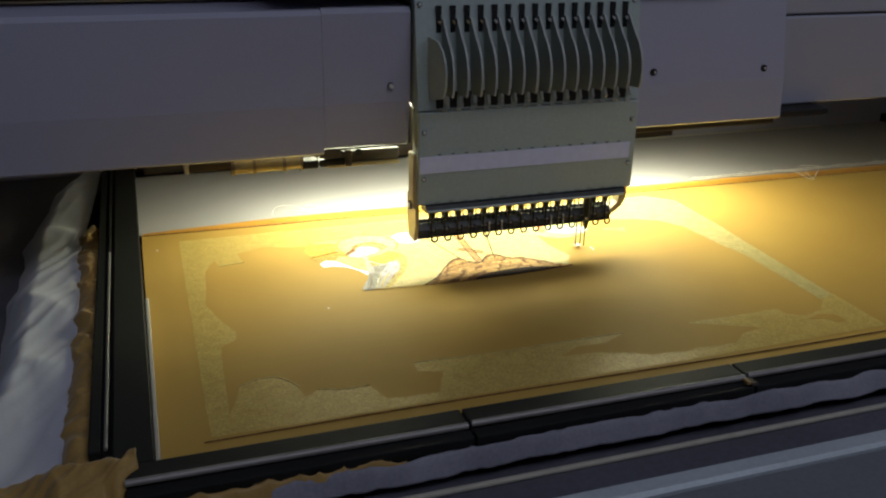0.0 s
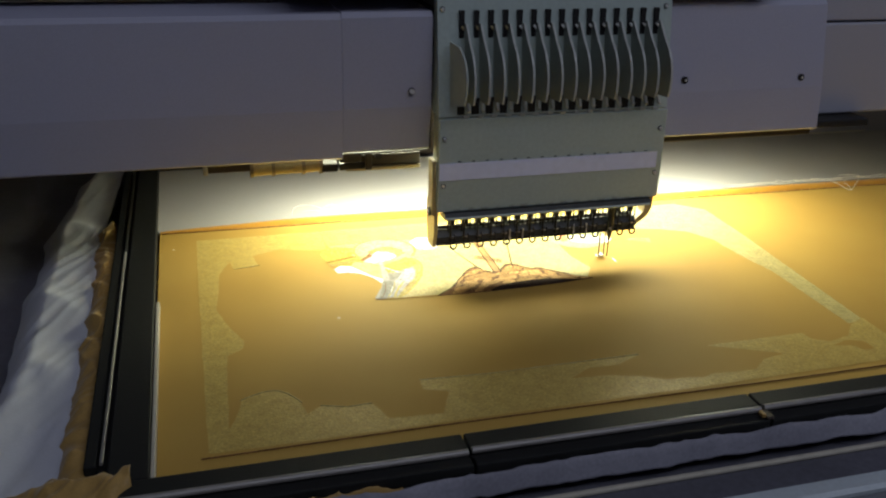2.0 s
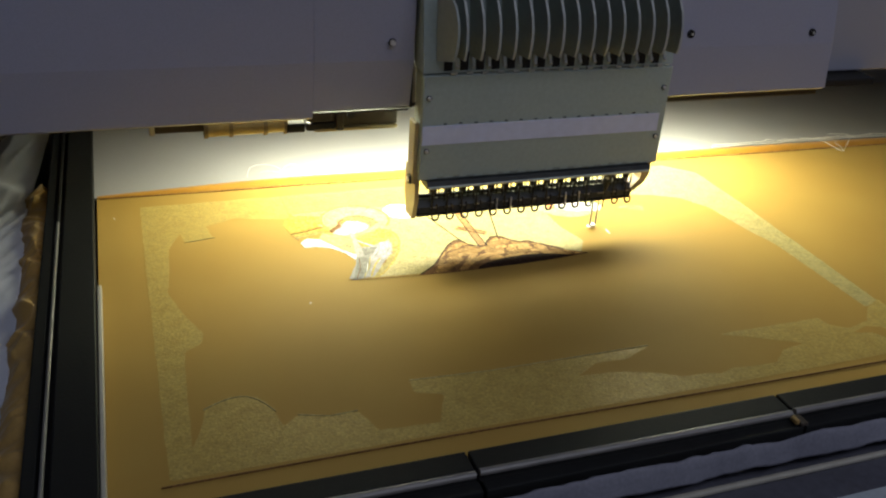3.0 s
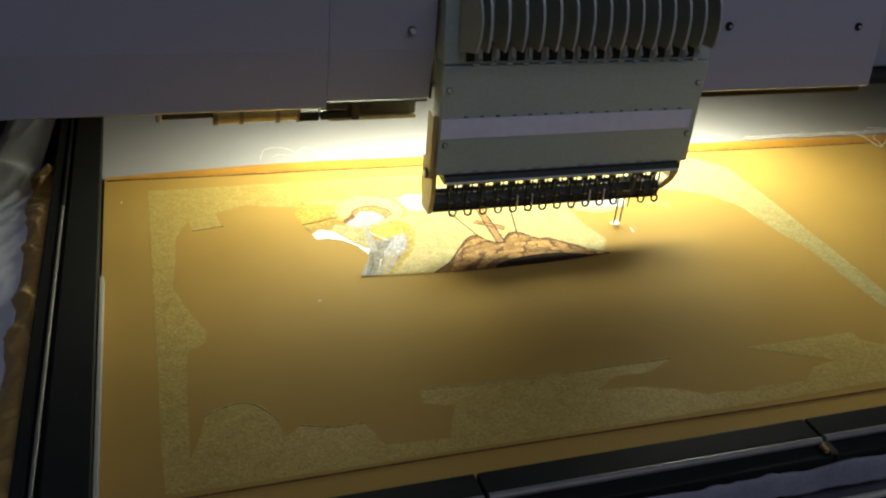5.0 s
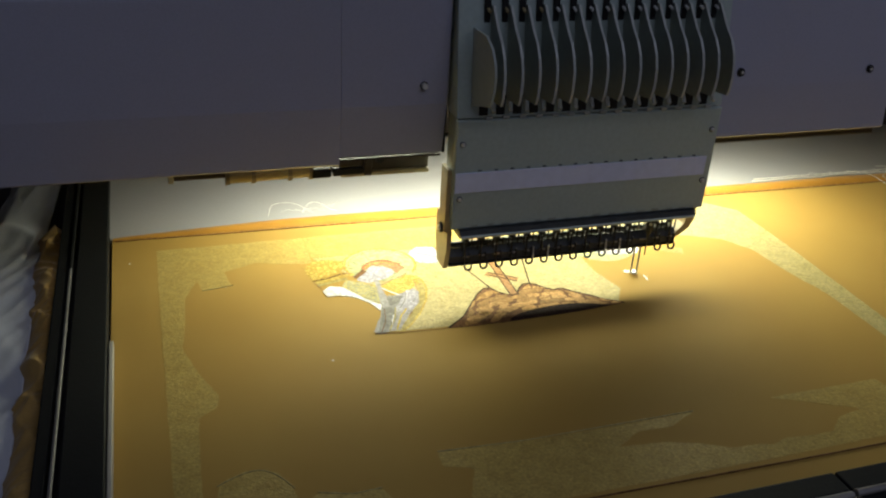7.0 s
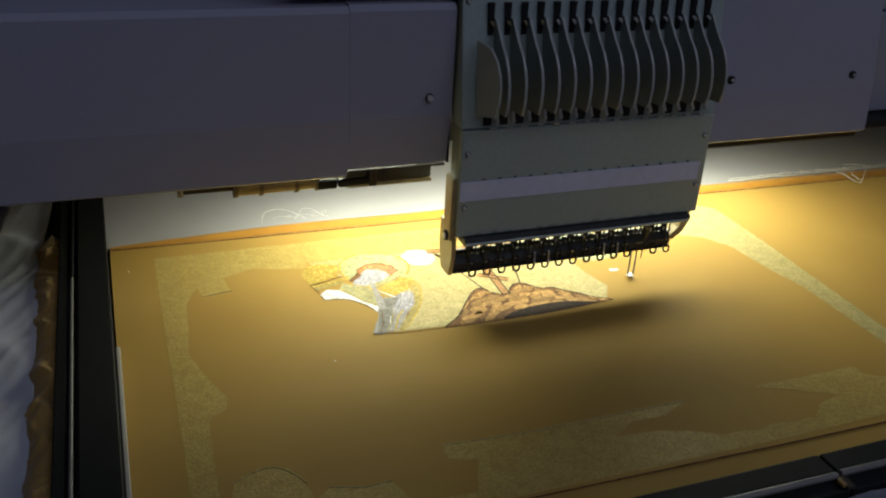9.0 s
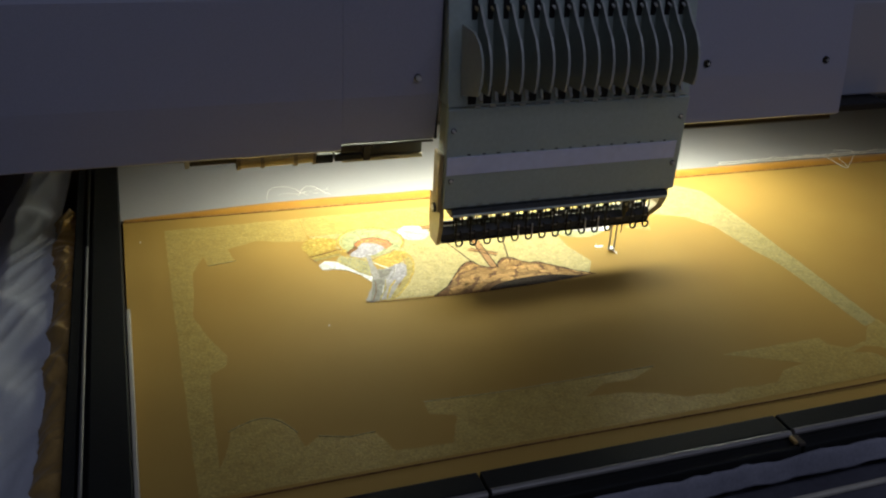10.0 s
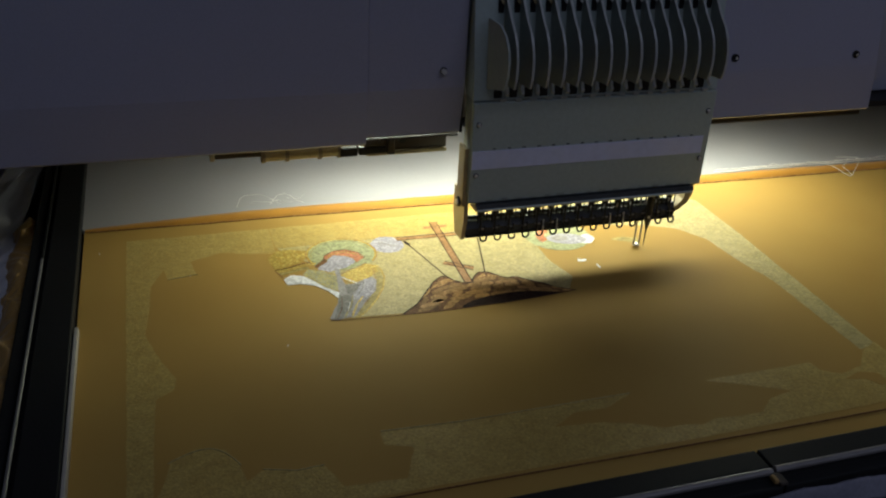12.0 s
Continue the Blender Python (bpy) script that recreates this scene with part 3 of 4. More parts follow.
def build_hoop():
    # left bar: an outer rail, a groove and a wide inner flat
    bm = block(-0.3725, FX, FY - 0.0024, 0.46, -0.004, 0.0105, 0.001)
    for v in bm.verts:
        if v.co.x > -0.36:
            v.co.x -= 0.006 * max(0.0, v.co.y)
    part("frame_bar", bm, "hoop", hoop)
    part("frame_bar", block(-0.3870, -0.3795, FY + 0.018, 0.46, -0.004, 0.009, 0.001), "hoop", hoop)
    part("groove", block(-0.3795, -0.3725, FY + 0.018, 0.46, -0.004, 0.002, 0), "groove", hoop)
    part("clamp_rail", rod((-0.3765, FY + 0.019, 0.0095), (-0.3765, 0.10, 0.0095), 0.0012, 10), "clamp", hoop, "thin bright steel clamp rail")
    # rear length of the same rail, its shade under the beam coloured black
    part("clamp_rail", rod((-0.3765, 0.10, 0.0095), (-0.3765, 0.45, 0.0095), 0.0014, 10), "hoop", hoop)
    part("inner_strip", block(FX + 0.0002, FX + 0.0030, FY + 0.001, -0.008, 0.0010, 0.0080, 0.0006), "strip", hoop, "pale metal strip on the inner edge")
    # front bar in three lengths, with joints
    joints = [-0.3665, -0.1535, 0.0585, 0.30, 0.80]
    for a, b in zip(joints, joints[1:]):
        part("frame_bar", block(a + 0.0008, b - 0.0008, FY - 0.0185, FY - 0.0024, -0.004, 0.0105, 0.001), "hoop", hoop)
        part("clamp_rail", rod((a + 0.0012, FY - 0.0205, 0.0098), (b - 0.0012, FY - 0.0205, 0.0088), 0.0023, 12), "clamp_dull", hoop, "dull steel clamp rail")
        part("frame_bar", block(a + 0.0008, b - 0.0008, FY - 0.0335, FY - 0.0245, -0.004, 0.0082, 0.001), "hoop", hoop)
        part("groove", block(a + 0.0008, b - 0.0008, FY - 0.0245, FY - 0.0185, -0.004, 0.0060, 0), "groove", hoop)
    part("joint_tab", block(0.0545, 0.0600, FY - 0.0335, FY - 0.024, 0.0086, 0.0110, 0.0008), "brown", hoop)
    part("joint_tab", block(0.0515, 0.0545, FY - 0.032, FY - 0.026, 0.0095, 0.0125, 0.0008), "fold_gold", hoop)
    part("frame_bar", block(0.78, 0.82, FY - 0.03, 0.46, -0.004, 0.0105, 0.001), "hoop", hoop)
    part("frame_bar", block(-0.3885, 0.82, 0.4605, 0.475, -0.004, 0.0105, 0.001), "hoop", hoop)


build_hoop()


def sheet_mesh(name, x0, x1, y0, y1, z, mat, label, nx, ny, amp, freq):
    bm = bmesh.new()
    rows = []
    for j in range(ny + 1):
        row = []
        for i in range(nx + 1):
            x, y = x0 + (x1 - x0) * i / nx, y0 + (y1 - y0) * j / ny
            row.append(bm.verts.new((x, y, z + amp * noise.noise((x * freq, y * freq, 2.0)))))
        rows.append(row)
    for j in range(ny):
        for i in range(nx):
            bm.faces.new((rows[j][i], rows[j][i + 1], rows[j + 1][i + 1], rows[j + 1][i]))
    ob = finish(name, bm, mat, hoop, label, True)
    mod = ob.modifiers.new("thickness", "SOLIDIFY")
    mod.thickness, mod.offset, mod.use_rim = 0.0012, -1, False
    return ob


fabric = sheet_mesh("fabric", FX + 0.0005, 0.779, FY - 0.0030, 0.163, 0.0, "satin", "stretched gold satin fabric", 60, 24, 0.00007, 9)
sheet_mesh("backing_sheet", FX - 0.0040, 0.779, 0.1635, 0.366, -0.001, "sheet", "white backing sheet behind the gold satin", 60, 14, 0.0012, 8)
part("sheet_edge", rod((0.10, 0.366, 0.0), (0.66, 0.366, 0.0), 0.0012, 8), "strip", hoop)


def hem_front(x):
    return 0.1607 - (x - FX) * 0.0165


def build_hem():
    """Folded back edge of the satin: a soft band that narrows to nothing at one end, with the shade of its front fold
    drawn as a line.
    """
    bm = bmesh.new()
    n, k = 160, 10
    rows = []
    for i in range(n + 1):
        x = FX + 0.001 + (0.778 - FX) * i / n
        full = min(1.0, (x - FX) / 0.15) ** 0.8
        w = 0.0060 + 0.0125 * full * (1 + 0.10 * noise.noise((x * 17, 1, 0)))
        h = 0.0008 + 0.0028 * full * (1 + 0.35 * noise.noise((x * 12, 5, 0)))
        yf = hem_front(x) + 0.0008 * noise.noise((x * 9, 4, 0))
        row = []
        for j in range(k + 1):
            v = j / k
            crumple = 0.0006 * full * noise.noise((x * 30 + v * 3, v * 2.5, 3))
            row.append(bm.verts.new((x, yf + w * v, 0.0003 + h * min(1.0, v * 3.2) ** 0.5 * (1 - 0.75 * max(0.0, v - 0.45) / 0.55) + crumple * math.sin(math.pi * v))))
        rows.append(row)
    for i in range(n):
        for j in range(k):
            bm.faces.new((rows[i][j], rows[i + 1][j], rows[i + 1][j + 1], rows[i][j + 1]))
    hem = part("hem", bm, "hem", hoop, "folded gold hem of the satin, light glowing through it coloured orange", True)
    # brown wire for the shade along the front fold
    pts = [(FX + 0.003 + 1.12 * i / 24, hem_front(FX + 1.12 * i / 24) + 0.0010 * noise.noise((i * 0.7, 2, 5)), 0.0005) for i in range(25)]
    wire("fold_line", pts, 0.0008, "brown_thread", hem)
    pts = [(0.30 + 0.46 * i / 30, hem_front(0.30 + 0.46 * i / 30) + 0.0215 + 0.003 * noise.noise((i * 0.9, 7, 5)), 0.0022 + 0.0012 * noise.noise((i * 1.3, 3, 5))) for i in range(31)]
    wire("frayed_edge", pts, 0.0008, "lint", hem, "frayed white edge")
    pts = [(q[0] + 0.004, q[1] + 0.0035 + 0.002 * noise.noise((i * 1.7, 1, 5)), 0.0030) for i, q in enumerate(pts)]
    wire("frayed_edge", pts, 0.0004, "lint", hem, "frayed white edge")


build_hem()
# crease in front of the border, its shade drawn as a thin umber wire
wire("crease", [(-0.318 + 0.56 * i / 12, -0.2255 + 0.001 * math.sin(i * 0.5), 0.0004) for i in range(13)] + [(0.77, -0.222, 0.0004)], 0.0006, "umber_thread", fabric, "crease along the front, its shade drawn as a dark line")


def build_border():
    z = 0.0001
    patch("border_embroidery", [(-0.313, 0.137), (-0.3135, -0.221), (-0.3, -0.221), (-0.297, -0.134), (-0.295, -0.098), (-0.283, -0.09), (-0.281, -0.077),
          (-0.29, -0.055), (-0.3, -0.018), (-0.297, 0.008), (-0.294, 0.053), (-0.284, 0.078), (-0.281, 0.062), (-0.258, 0.066),
          (-0.262, 0.088), (-0.235, 0.099), (-0.217, 0.093), (-0.19, 0.088), (-0.19, 0.137)], z, "gold_thread", fabric, "glittering gold thread border")
    patch("border_embroidery", [(-0.1895, 0.137), (-0.1895, 0.0975), (0.0995, 0.0975), (0.0995, 0.137)], z, "gold_thread", fabric, "glittering gold thread border")
    patch("border_embroidery", [(0.241, 0.112), (0.2415, 0.04), (0.235, -0.155), (0.218, -0.16), (0.217, -0.052), (0.208, -0.011), (0.203, 0.032),
          (0.186, 0.058), (0.159, 0.071), (0.12, 0.08), (0.1, 0.097), (0.1, 0.137), (0.215, 0.137)], z, "gold_field", fabric, "glittering gold thread border")
    patch("border_embroidery", [(-0.308, -0.2212), (-0.145, -0.2212), (-0.145, -0.211), (-0.192, -0.208), (-0.2, -0.187), (-0.217, -0.188), (-0.236, -0.182),
          (-0.246, -0.19), (-0.249, -0.174), (-0.256, -0.159), (-0.272, -0.153), (-0.288, -0.161), (-0.2925, -0.18), (-0.2985, -0.196), (-0.308, -0.2)], z + 0.00012, "gold_thread", fabric, "unfinished rounded border motif")
    patch("border_embroidery", [(-0.1545, -0.221), (0.052, -0.221), (0.052, -0.211), (0.041, -0.207), (0.02, -0.206), (0.004, -0.197), (-0.021, -0.19), (-0.049, -0.188),
          (-0.03, -0.177), (-0.006, -0.178), (0.017, -0.167), (-0.06, -0.1685), (-0.103, -0.168), (-0.16, -0.165), (-0.161, -0.178), (-0.143, -0.184), (-0.1545, -0.21)], z, "gold_thread", fabric, "unfinished pointed border motif")
    patch("border_embroidery", [(0.038, -0.2212), (0.236, -0.218), (0.237, -0.152), (0.218, -0.162), (0.203, -0.178), (0.181, -0.183), (0.169, -0.175), (0.167, -0.165),
          (0.077, -0.166), (0.1, -0.1765), (0.132, -0.192), (0.11, -0.196), (0.096, -0.208), (0.06, -0.206), (0.038, -0.2135)], z + 0.00012, "gold_thread", fabric, "unfinished pointed border motif")
    patch("notch", [(0.180, -0.189), (0.196, -0.184), (0.209, -0.189), (0.210, -0.201), (0.200, -0.202), (0.196, -0.193)], z + 0.0002, "satin", fabric, thick=0.0003)
    # raised outlines along some motif edges
    for pts in ([(-0.29, -0.163), (-0.272, -0.1525), (-0.256, -0.1585), (-0.248, -0.175)], [(-0.236, -0.1815), (-0.217, -0.1875), (-0.2, -0.1865)],
                [(-0.16, -0.1645), (-0.103, -0.1675), (0.017, -0.1665)], [(-0.281, 0.0615), (-0.27, 0.063), (-0.257, 0.0655)]):
        wire("outline_stitch", [(x, y, z + 0.00005) for x, y in pts], 0.00045, "gold_field", fabric)


build_border()


def build_scene_embroidery():
    z = 0.0002
    patch("gold_ground", [(-0.150, -0.0285), (-0.111, -0.0305), (0.034, -0.0285), (0.048, -0.006), (0.0395, 0.026), (0.04, 0.075), (0.06, 0.097), (-0.189, 0.097), (-0.140, 0.03)],
          z, "gold_field", fabric, "glittering pale gold embroidered ground", ragged=0.0005)
    # mound of rocks: a dark base and separate slabs of stone with dark joints
    outline = [(-0.1105, -0.0333), (-0.099, -0.0243), (-0.093, -0.0190), (-0.086, -0.0093), (-0.077, 0.0030), (-0.072, 0.0100), (-0.064, 0.0175), (-0.058, 0.0180), (-0.054, 0.0097), (-0.048, 0.0045), (-0.040, 0.0030), (-0.036, 0.0110),
               (-0.029, 0.0185), (-0.020, 0.0165), (-0.014, 0.0080), (-0.008, 0.0040), (0.000, 0.0045), (0.006, -0.0020), (0.013, -0.0075), (0.018, -0.0110), (0.026, -0.0195), (0.041, -0.0282), (0.009, -0.0318), (-0.021, -0.0336), (-0.060, -0.0348), (-0.088, -0.0348)]
    mound = patch("rock_mound", outline, z + 0.00015, "umber_thread", fabric, "embroidered mound of brown stones", thick=0.00022, ragged=0.0004)

    def inside(px, py):
        hit = False
        for (ax, ay), (bx, by) in zip(outline, outline[1:] + outline[:1]):
            if (ay > py) != (by > py) and px < ax + (py - ay) * (bx - ax) / (by - ay):
                hit = not hit
        return hit

    rnd = random.Random(4)
    y, count = -0.0335, 0
    while y < 0.016:
        h = 0.0052 + rnd.random() * 0.0020
        x = -0.112 + rnd.random() * 0.010
        while x < 0.038:
            w = 0.009 + rnd.random() * 0.014
            lean = 0.10 * (0.03 - (x + w / 2 + 0.04)) + rnd.uniform(-0.0012, 0.0012)
            g = 0.00042
            quad = [(x + g, y + g + rnd.uniform(0, 0.0012)), (x + w * 0.5, y + g - 0.0006 + lean * 0.3), (x + w - g, y + g + lean), (x + w - g + rnd.uniform(-0.002, 0.001), y + h - g + lean),
                    (x + w * 0.55, y + h - g + 0.0009 + lean * 0.5), (x + g + rnd.uniform(-0.001, 0.002), y + h - g)]
            cave = -0.060 < x + w / 2 < 0.020 and y + h * 0.6 < -0.0205 - 0.10 * abs(x + w / 2 + 0.018)
            keep = [q for q in quad if inside(q[0], q[1] - 0.0006)]
            if len(keep) > 2 and not cave:
                count += 1
                patch("stone", keep, z + 0.00022 + 0.00003 * (count % 5), "stone_thread", mound, thick=0.00022, ragged=0.0005, step=0.003, soften=1)
            x += w
        y += h
    for a, b in zip(outline[:21], outline[1:22]):
        patch("outline", bar_patch(a, b, 0.0011), z + 0.00046, "dark_thread", mound, thick=0.00018, ragged=0.0002)
    patch("cave", [(-0.062, -0.0342), (-0.052, -0.0262), (-0.036, -0.0215), (-0.016, -0.0195), (0.004, -0.0210), (0.018, -0.0250), (0.028, -0.0290), (-0.02, -0.0332)], z + 0.00040, "dark_thread", mound, thick=0.00022)
    # wooden cross with three bars, and two lances
    cross = patch("cross", bar_patch((-0.0395, 0.119), (-0.0425, 0.0015), 0.0066), z + 0.00026, "brown_thread", fabric, "brown embroidered cross", ragged=0.0003)
    patch("cross_bar", bar_patch((-0.0520, 0.1085), (-0.0285, 0.1090), 0.0052), z + 0.00036, "brown_thread", cross, ragged=0.0003)
    patch("cross_bar", bar_patch((-0.082, 0.092), (0.002, 0.0905), 0.0062), z + 0.00036, "brown_thread", cross, ragged=0.0003)
    patch("cross_bar", bar_patch((-0.0535, 0.0405), (-0.0305, 0.0255), 0.0058), z + 0.00036, "brown_thread", cross, ragged=0.0003)
    for a, b in (((-0.0428, 0.119), (-0.0458, 0.0015)), ((-0.0362, 0.119), (-0.0392, 0.0015)), ((-0.082, 0.0951), (0.002, 0.0936)), ((-0.082, 0.0889), (0.002, 0.0874)), ((-0.0520, 0.0380), (-0.0320, 0.0228)), ((-0.0515, 0.0430), (-0.0295, 0.0282))):
        patch("outline", bar_patch(a, b, 0.0009), z + 0.00043, "dark_thread", cross, thick=0.00022, ragged=0.0002)
    patch("lance", bar_patch((-0.0745, 0.0825), (-0.0565, 0.012), 0.0012), z + 0.00020, "dark_thread", fabric, "dark stitched lance", ragged=0.0002)
    patch("lance_tip", bar_patch((-0.0757, 0.087), (-0.0730, 0.0785), 0.0035), z + 0.00033, "dark_thread", fabric, ragged=0.0002)
    patch("lance", bar_patch((-0.0075, 0.082), (-0.0240, 0.0150), 0.0012), z + 0.00020, "dark_thread", fabric, "dark stitched lance", ragged=0.0002)
    # medallion
    med = patch("medallion", oval(-0.0925, 0.0835, 0.0150, 0.0155, 22, 20), z + 0.00020, "lilac_thread", fabric, "pale lilac stitched medallion", ragged=0.0014)
    for k in range(5):
        patch("lettering_bar", oval(-0.0985 + 0.0030 * k, 0.0870 - 0.0016 * k, 0.0007, 0.0050, 8, 15 * k), z + 0.00034, "grey_thread", med, thick=0.00022, ragged=0.0005)
    # first winged motif, in plain shapes
    def flat(name, pts, lift, mat, parent=None, label="", ragged=0.0006):
        return patch(name, pts, z + lift, mat, parent or fabric, label, thick=0.00018, ragged=ragged, step=0.003)

    def band(pts, lift, mat, w, parent, name="fold_stitch"):
        for a, b in zip(pts, pts[1:]):
            flat(name, bar_patch(a, b, w), lift, mat, parent, ragged=0.0003)

    wing = flat("wing_motif", [(-0.1985, 0.079), (-0.192, 0.090), (-0.179, 0.092), (-0.164, 0.087), (-0.166, 0.074), (-0.173, 0.066), (-0.195, 0.058)], 0.00020, "yellow_thread", None, "yellow stitched wing shape", 0.0012)
    band([(-0.1955, 0.0575), (-0.182, 0.0605), (-0.170, 0.0650), (-0.162, 0.0665)], 0.00036, "dark_thread", 0.0008, wing)
    band([(-0.1945, 0.0545), (-0.181, 0.0575), (-0.168, 0.0615), (-0.160, 0.0630)], 0.00034, "yellow_thread", 0.0036, wing)
    band([(-0.1930, 0.0500), (-0.180, 0.0535), (-0.167, 0.0570)], 0.00034, "olive_thread", 0.0034, wing)
    band([(-0.1950, 0.0560), (-0.1905, 0.0440)], 0.00044, "brown_thread", 0.0008, wing)
    halo = flat("halo_motif", oval(-0.1355, 0.0750, 0.0305, 0.0285, 34), 0.00030, "green_thread", None, "pale green disc with a gold rim", 0.0002)
    flat("rim", crescent(-0.1355, 0.0750, 0.0310, 0.0022, -40, 205, 36, 0.93), 0.00042, "yellow_thread", halo, ragged=0.0002)
    flat("rim", crescent(-0.1355, 0.0750, 0.0312, 0.0006, -40, 205, 36, 0.93), 0.00046, "brown_thread", halo, ragged=0.0001)
    flat("rim", crescent(-0.1355, 0.0750, 0.0268, 0.0007, 10, 190, 30, 0.93), 0.00044, "olive_thread", halo, ragged=0.0001)
    flat("red_arc", [(-0.1525, 0.0650), (-0.1510, 0.0735), (-0.1425, 0.0805), (-0.1300, 0.0815), (-0.1205, 0.0735), (-0.1180, 0.0640), (-0.1260, 0.0570), (-0.1275, 0.0640), (-0.1320, 0.0700), (-0.1430, 0.0740)], 0.00042, "red_thread", halo)
    band([(-0.1525, 0.0650), (-0.1510, 0.0740), (-0.1425, 0.0812), (-0.1300, 0.0822), (-0.1200, 0.0740), (-0.1172, 0.0640)], 0.00050, "umber_thread", 0.0009, halo, "outline")
    band([(-0.1490, 0.0715), (-0.1420, 0.0772), (-0.1310, 0.0775), (-0.1225, 0.0705)], 0.00051, "yellow_thread", 0.0010, halo, "outline")
    flat("pale_field", [(-0.1500, 0.0655), (-0.1430, 0.0735), (-0.1325, 0.0695), (-0.1270, 0.0620), (-0.1275, 0.0570), (-0.1370, 0.0500), (-0.1440, 0.0480), (-0.1520, 0.0455), (-0.1610, 0.0520)], 0.00053, "lilac_thread", halo)
    flat("dark_lock", [(-0.1520, 0.0690), (-0.1625, 0.0575), (-0.1605, 0.0545), (-0.1490, 0.0640)], 0.00057, "umber_thread", halo, ragged=0.0003)
    for a, b in (((-0.1330, 0.0655), (-0.1295, 0.0640)), ((-0.1395, 0.0640), (-0.1360, 0.0655)), ((-0.1360, 0.0570), (-0.1325, 0.0575)), ((-0.1440, 0.0560), (-0.1390, 0.0520))):
        flat("fine_stitch", bar_patch(a, b, 0.0006), 0.00062, "grey_thread", halo, ragged=0.0001)
    wing = flat("wing_motif", [(-0.1450, 0.0375), (-0.1340, 0.0445), (-0.1180, 0.0535), (-0.1115, 0.0490), (-0.1115, 0.0375), (-0.1220, 0.0285), (-0.1330, 0.0240), (-0.1385, 0.0215)], 0.00050, "yellow_thread", None, "yellow stitched wing shape", 0.0010)
    band([(-0.1460, 0.0385), (-0.1400, 0.0300), (-0.1330, 0.0225)], 0.00062, "white_thread", 0.0012, wing)
    band([(-0.1440, 0.0395), (-0.1340, 0.0455), (-0.1180, 0.0545)], 0.00060, "brown_thread", 0.0007, wing)
    edge = flat("wing_edge", [(-0.1125, 0.0510), (-0.1085, 0.0420), (-0.1085, 0.0280), (-0.1130, 0.0130), (-0.1230, -0.0060), (-0.1350, -0.0215), (-0.1440, -0.0300), (-0.1465, -0.0265), (-0.1350, -0.0125), (-0.1235, 0.0075), (-0.1165, 0.0290), (-0.1155, 0.0440)], 0.00046, "olive_thread", None, "gold stitched wing edge")
    band([(-0.1115, 0.0500), (-0.1085, 0.0400), (-0.1090, 0.0270), (-0.1140, 0.0110), (-0.1240, -0.0070), (-0.1360, -0.0225), (-0.1445, -0.0298)], 0.00058, "yellow_thread", 0.0016, edge)
    band([(-0.1150, 0.0430), (-0.1165, 0.0280), (-0.1240, 0.0065), (-0.1350, -0.0130)], 0.00058, "brown_thread", 0.0007, edge)
    flat("robe_motif", [(-0.1905, 0.0405), (-0.1840, 0.0470), (-0.1730, 0.0435), (-0.1680, 0.0350), (-0.1600, 0.0215), (-0.1500, 0.0110), (-0.1530, 0.0020), (-0.1590, 0.0160), (-0.1680, 0.0262), (-0.1790, 0.0312), (-0.1885, 0.0312)], 0.00052, "white_thread", None, "white unstitched robe shape", 0.0003)
    sleeve = flat("robe_motif", [(-0.1690, 0.0540), (-0.1600, 0.0510), (-0.1510, 0.0450), (-0.1455, 0.0350), (-0.1465, 0.0220), (-0.1520, 0.0130), (-0.1600, 0.0215), (-0.1680, 0.0350), (-0.1740, 0.0440)], 0.00056, "sage_thread", None, "yellow-grey patterned sleeve shape", 0.0006)
    band([(-0.1655, 0.0515), (-0.1550, 0.0475), (-0.1470, 0.0370)], 0.00068, "yellow_thread", 0.0010, sleeve)
    band([(-0.1735, 0.0445), (-0.1670, 0.0345), (-0.1590, 0.0215), (-0.1515, 0.0125)], 0.00068, "olive_thread", 0.0010, sleeve)
    flat("robe_motif", [(-0.1465, 0.0520), (-0.1425, 0.0480), (-0.1440, 0.0320), (-0.1420, 0.0125), (-0.1510, 0.0110), (-0.1485, 0.0280)], 0.00066, "grey_thread", None, "grey stitched arm shape", 0.0003)
    robe = flat("robe_motif", [(-0.1480, 0.0230), (-0.1370, 0.0215), (-0.1190, 0.0300), (-0.1165, 0.0240), (-0.1210, 0.0070), (-0.1310, -0.0045), (-0.1450, -0.0265), (-0.1520, -0.0280), (-0.1610, -0.0295), (-0.1655, -0.0265), (-0.1560, -0.0075), (-0.1520, 0.0055)], 0.00060, "grey_thread", None, "grey stitched robe shape", 0.0008)
    flat("fold", [(-0.1520, 0.0045), (-0.1410, 0.0060), (-0.1440, -0.0120), (-0.1570, -0.0290), (-0.1625, -0.0290), (-0.1560, -0.0110)], 0.00068, "slate_thread", robe)
    flat("fold", [(-0.1260, 0.0285), (-0.1170, 0.0240), (-0.1240, 0.0035), (-0.1360, -0.0045), (-0.1410, 0.0005), (-0.1330, 0.0165)], 0.00068, "lilac_thread", robe)
    flat("fold", [(-0.1440, 0.0200), (-0.1300, 0.0205), (-0.1370, 0.0105), (-0.1440, 0.0075)], 0.00070, "slate_thread", robe)
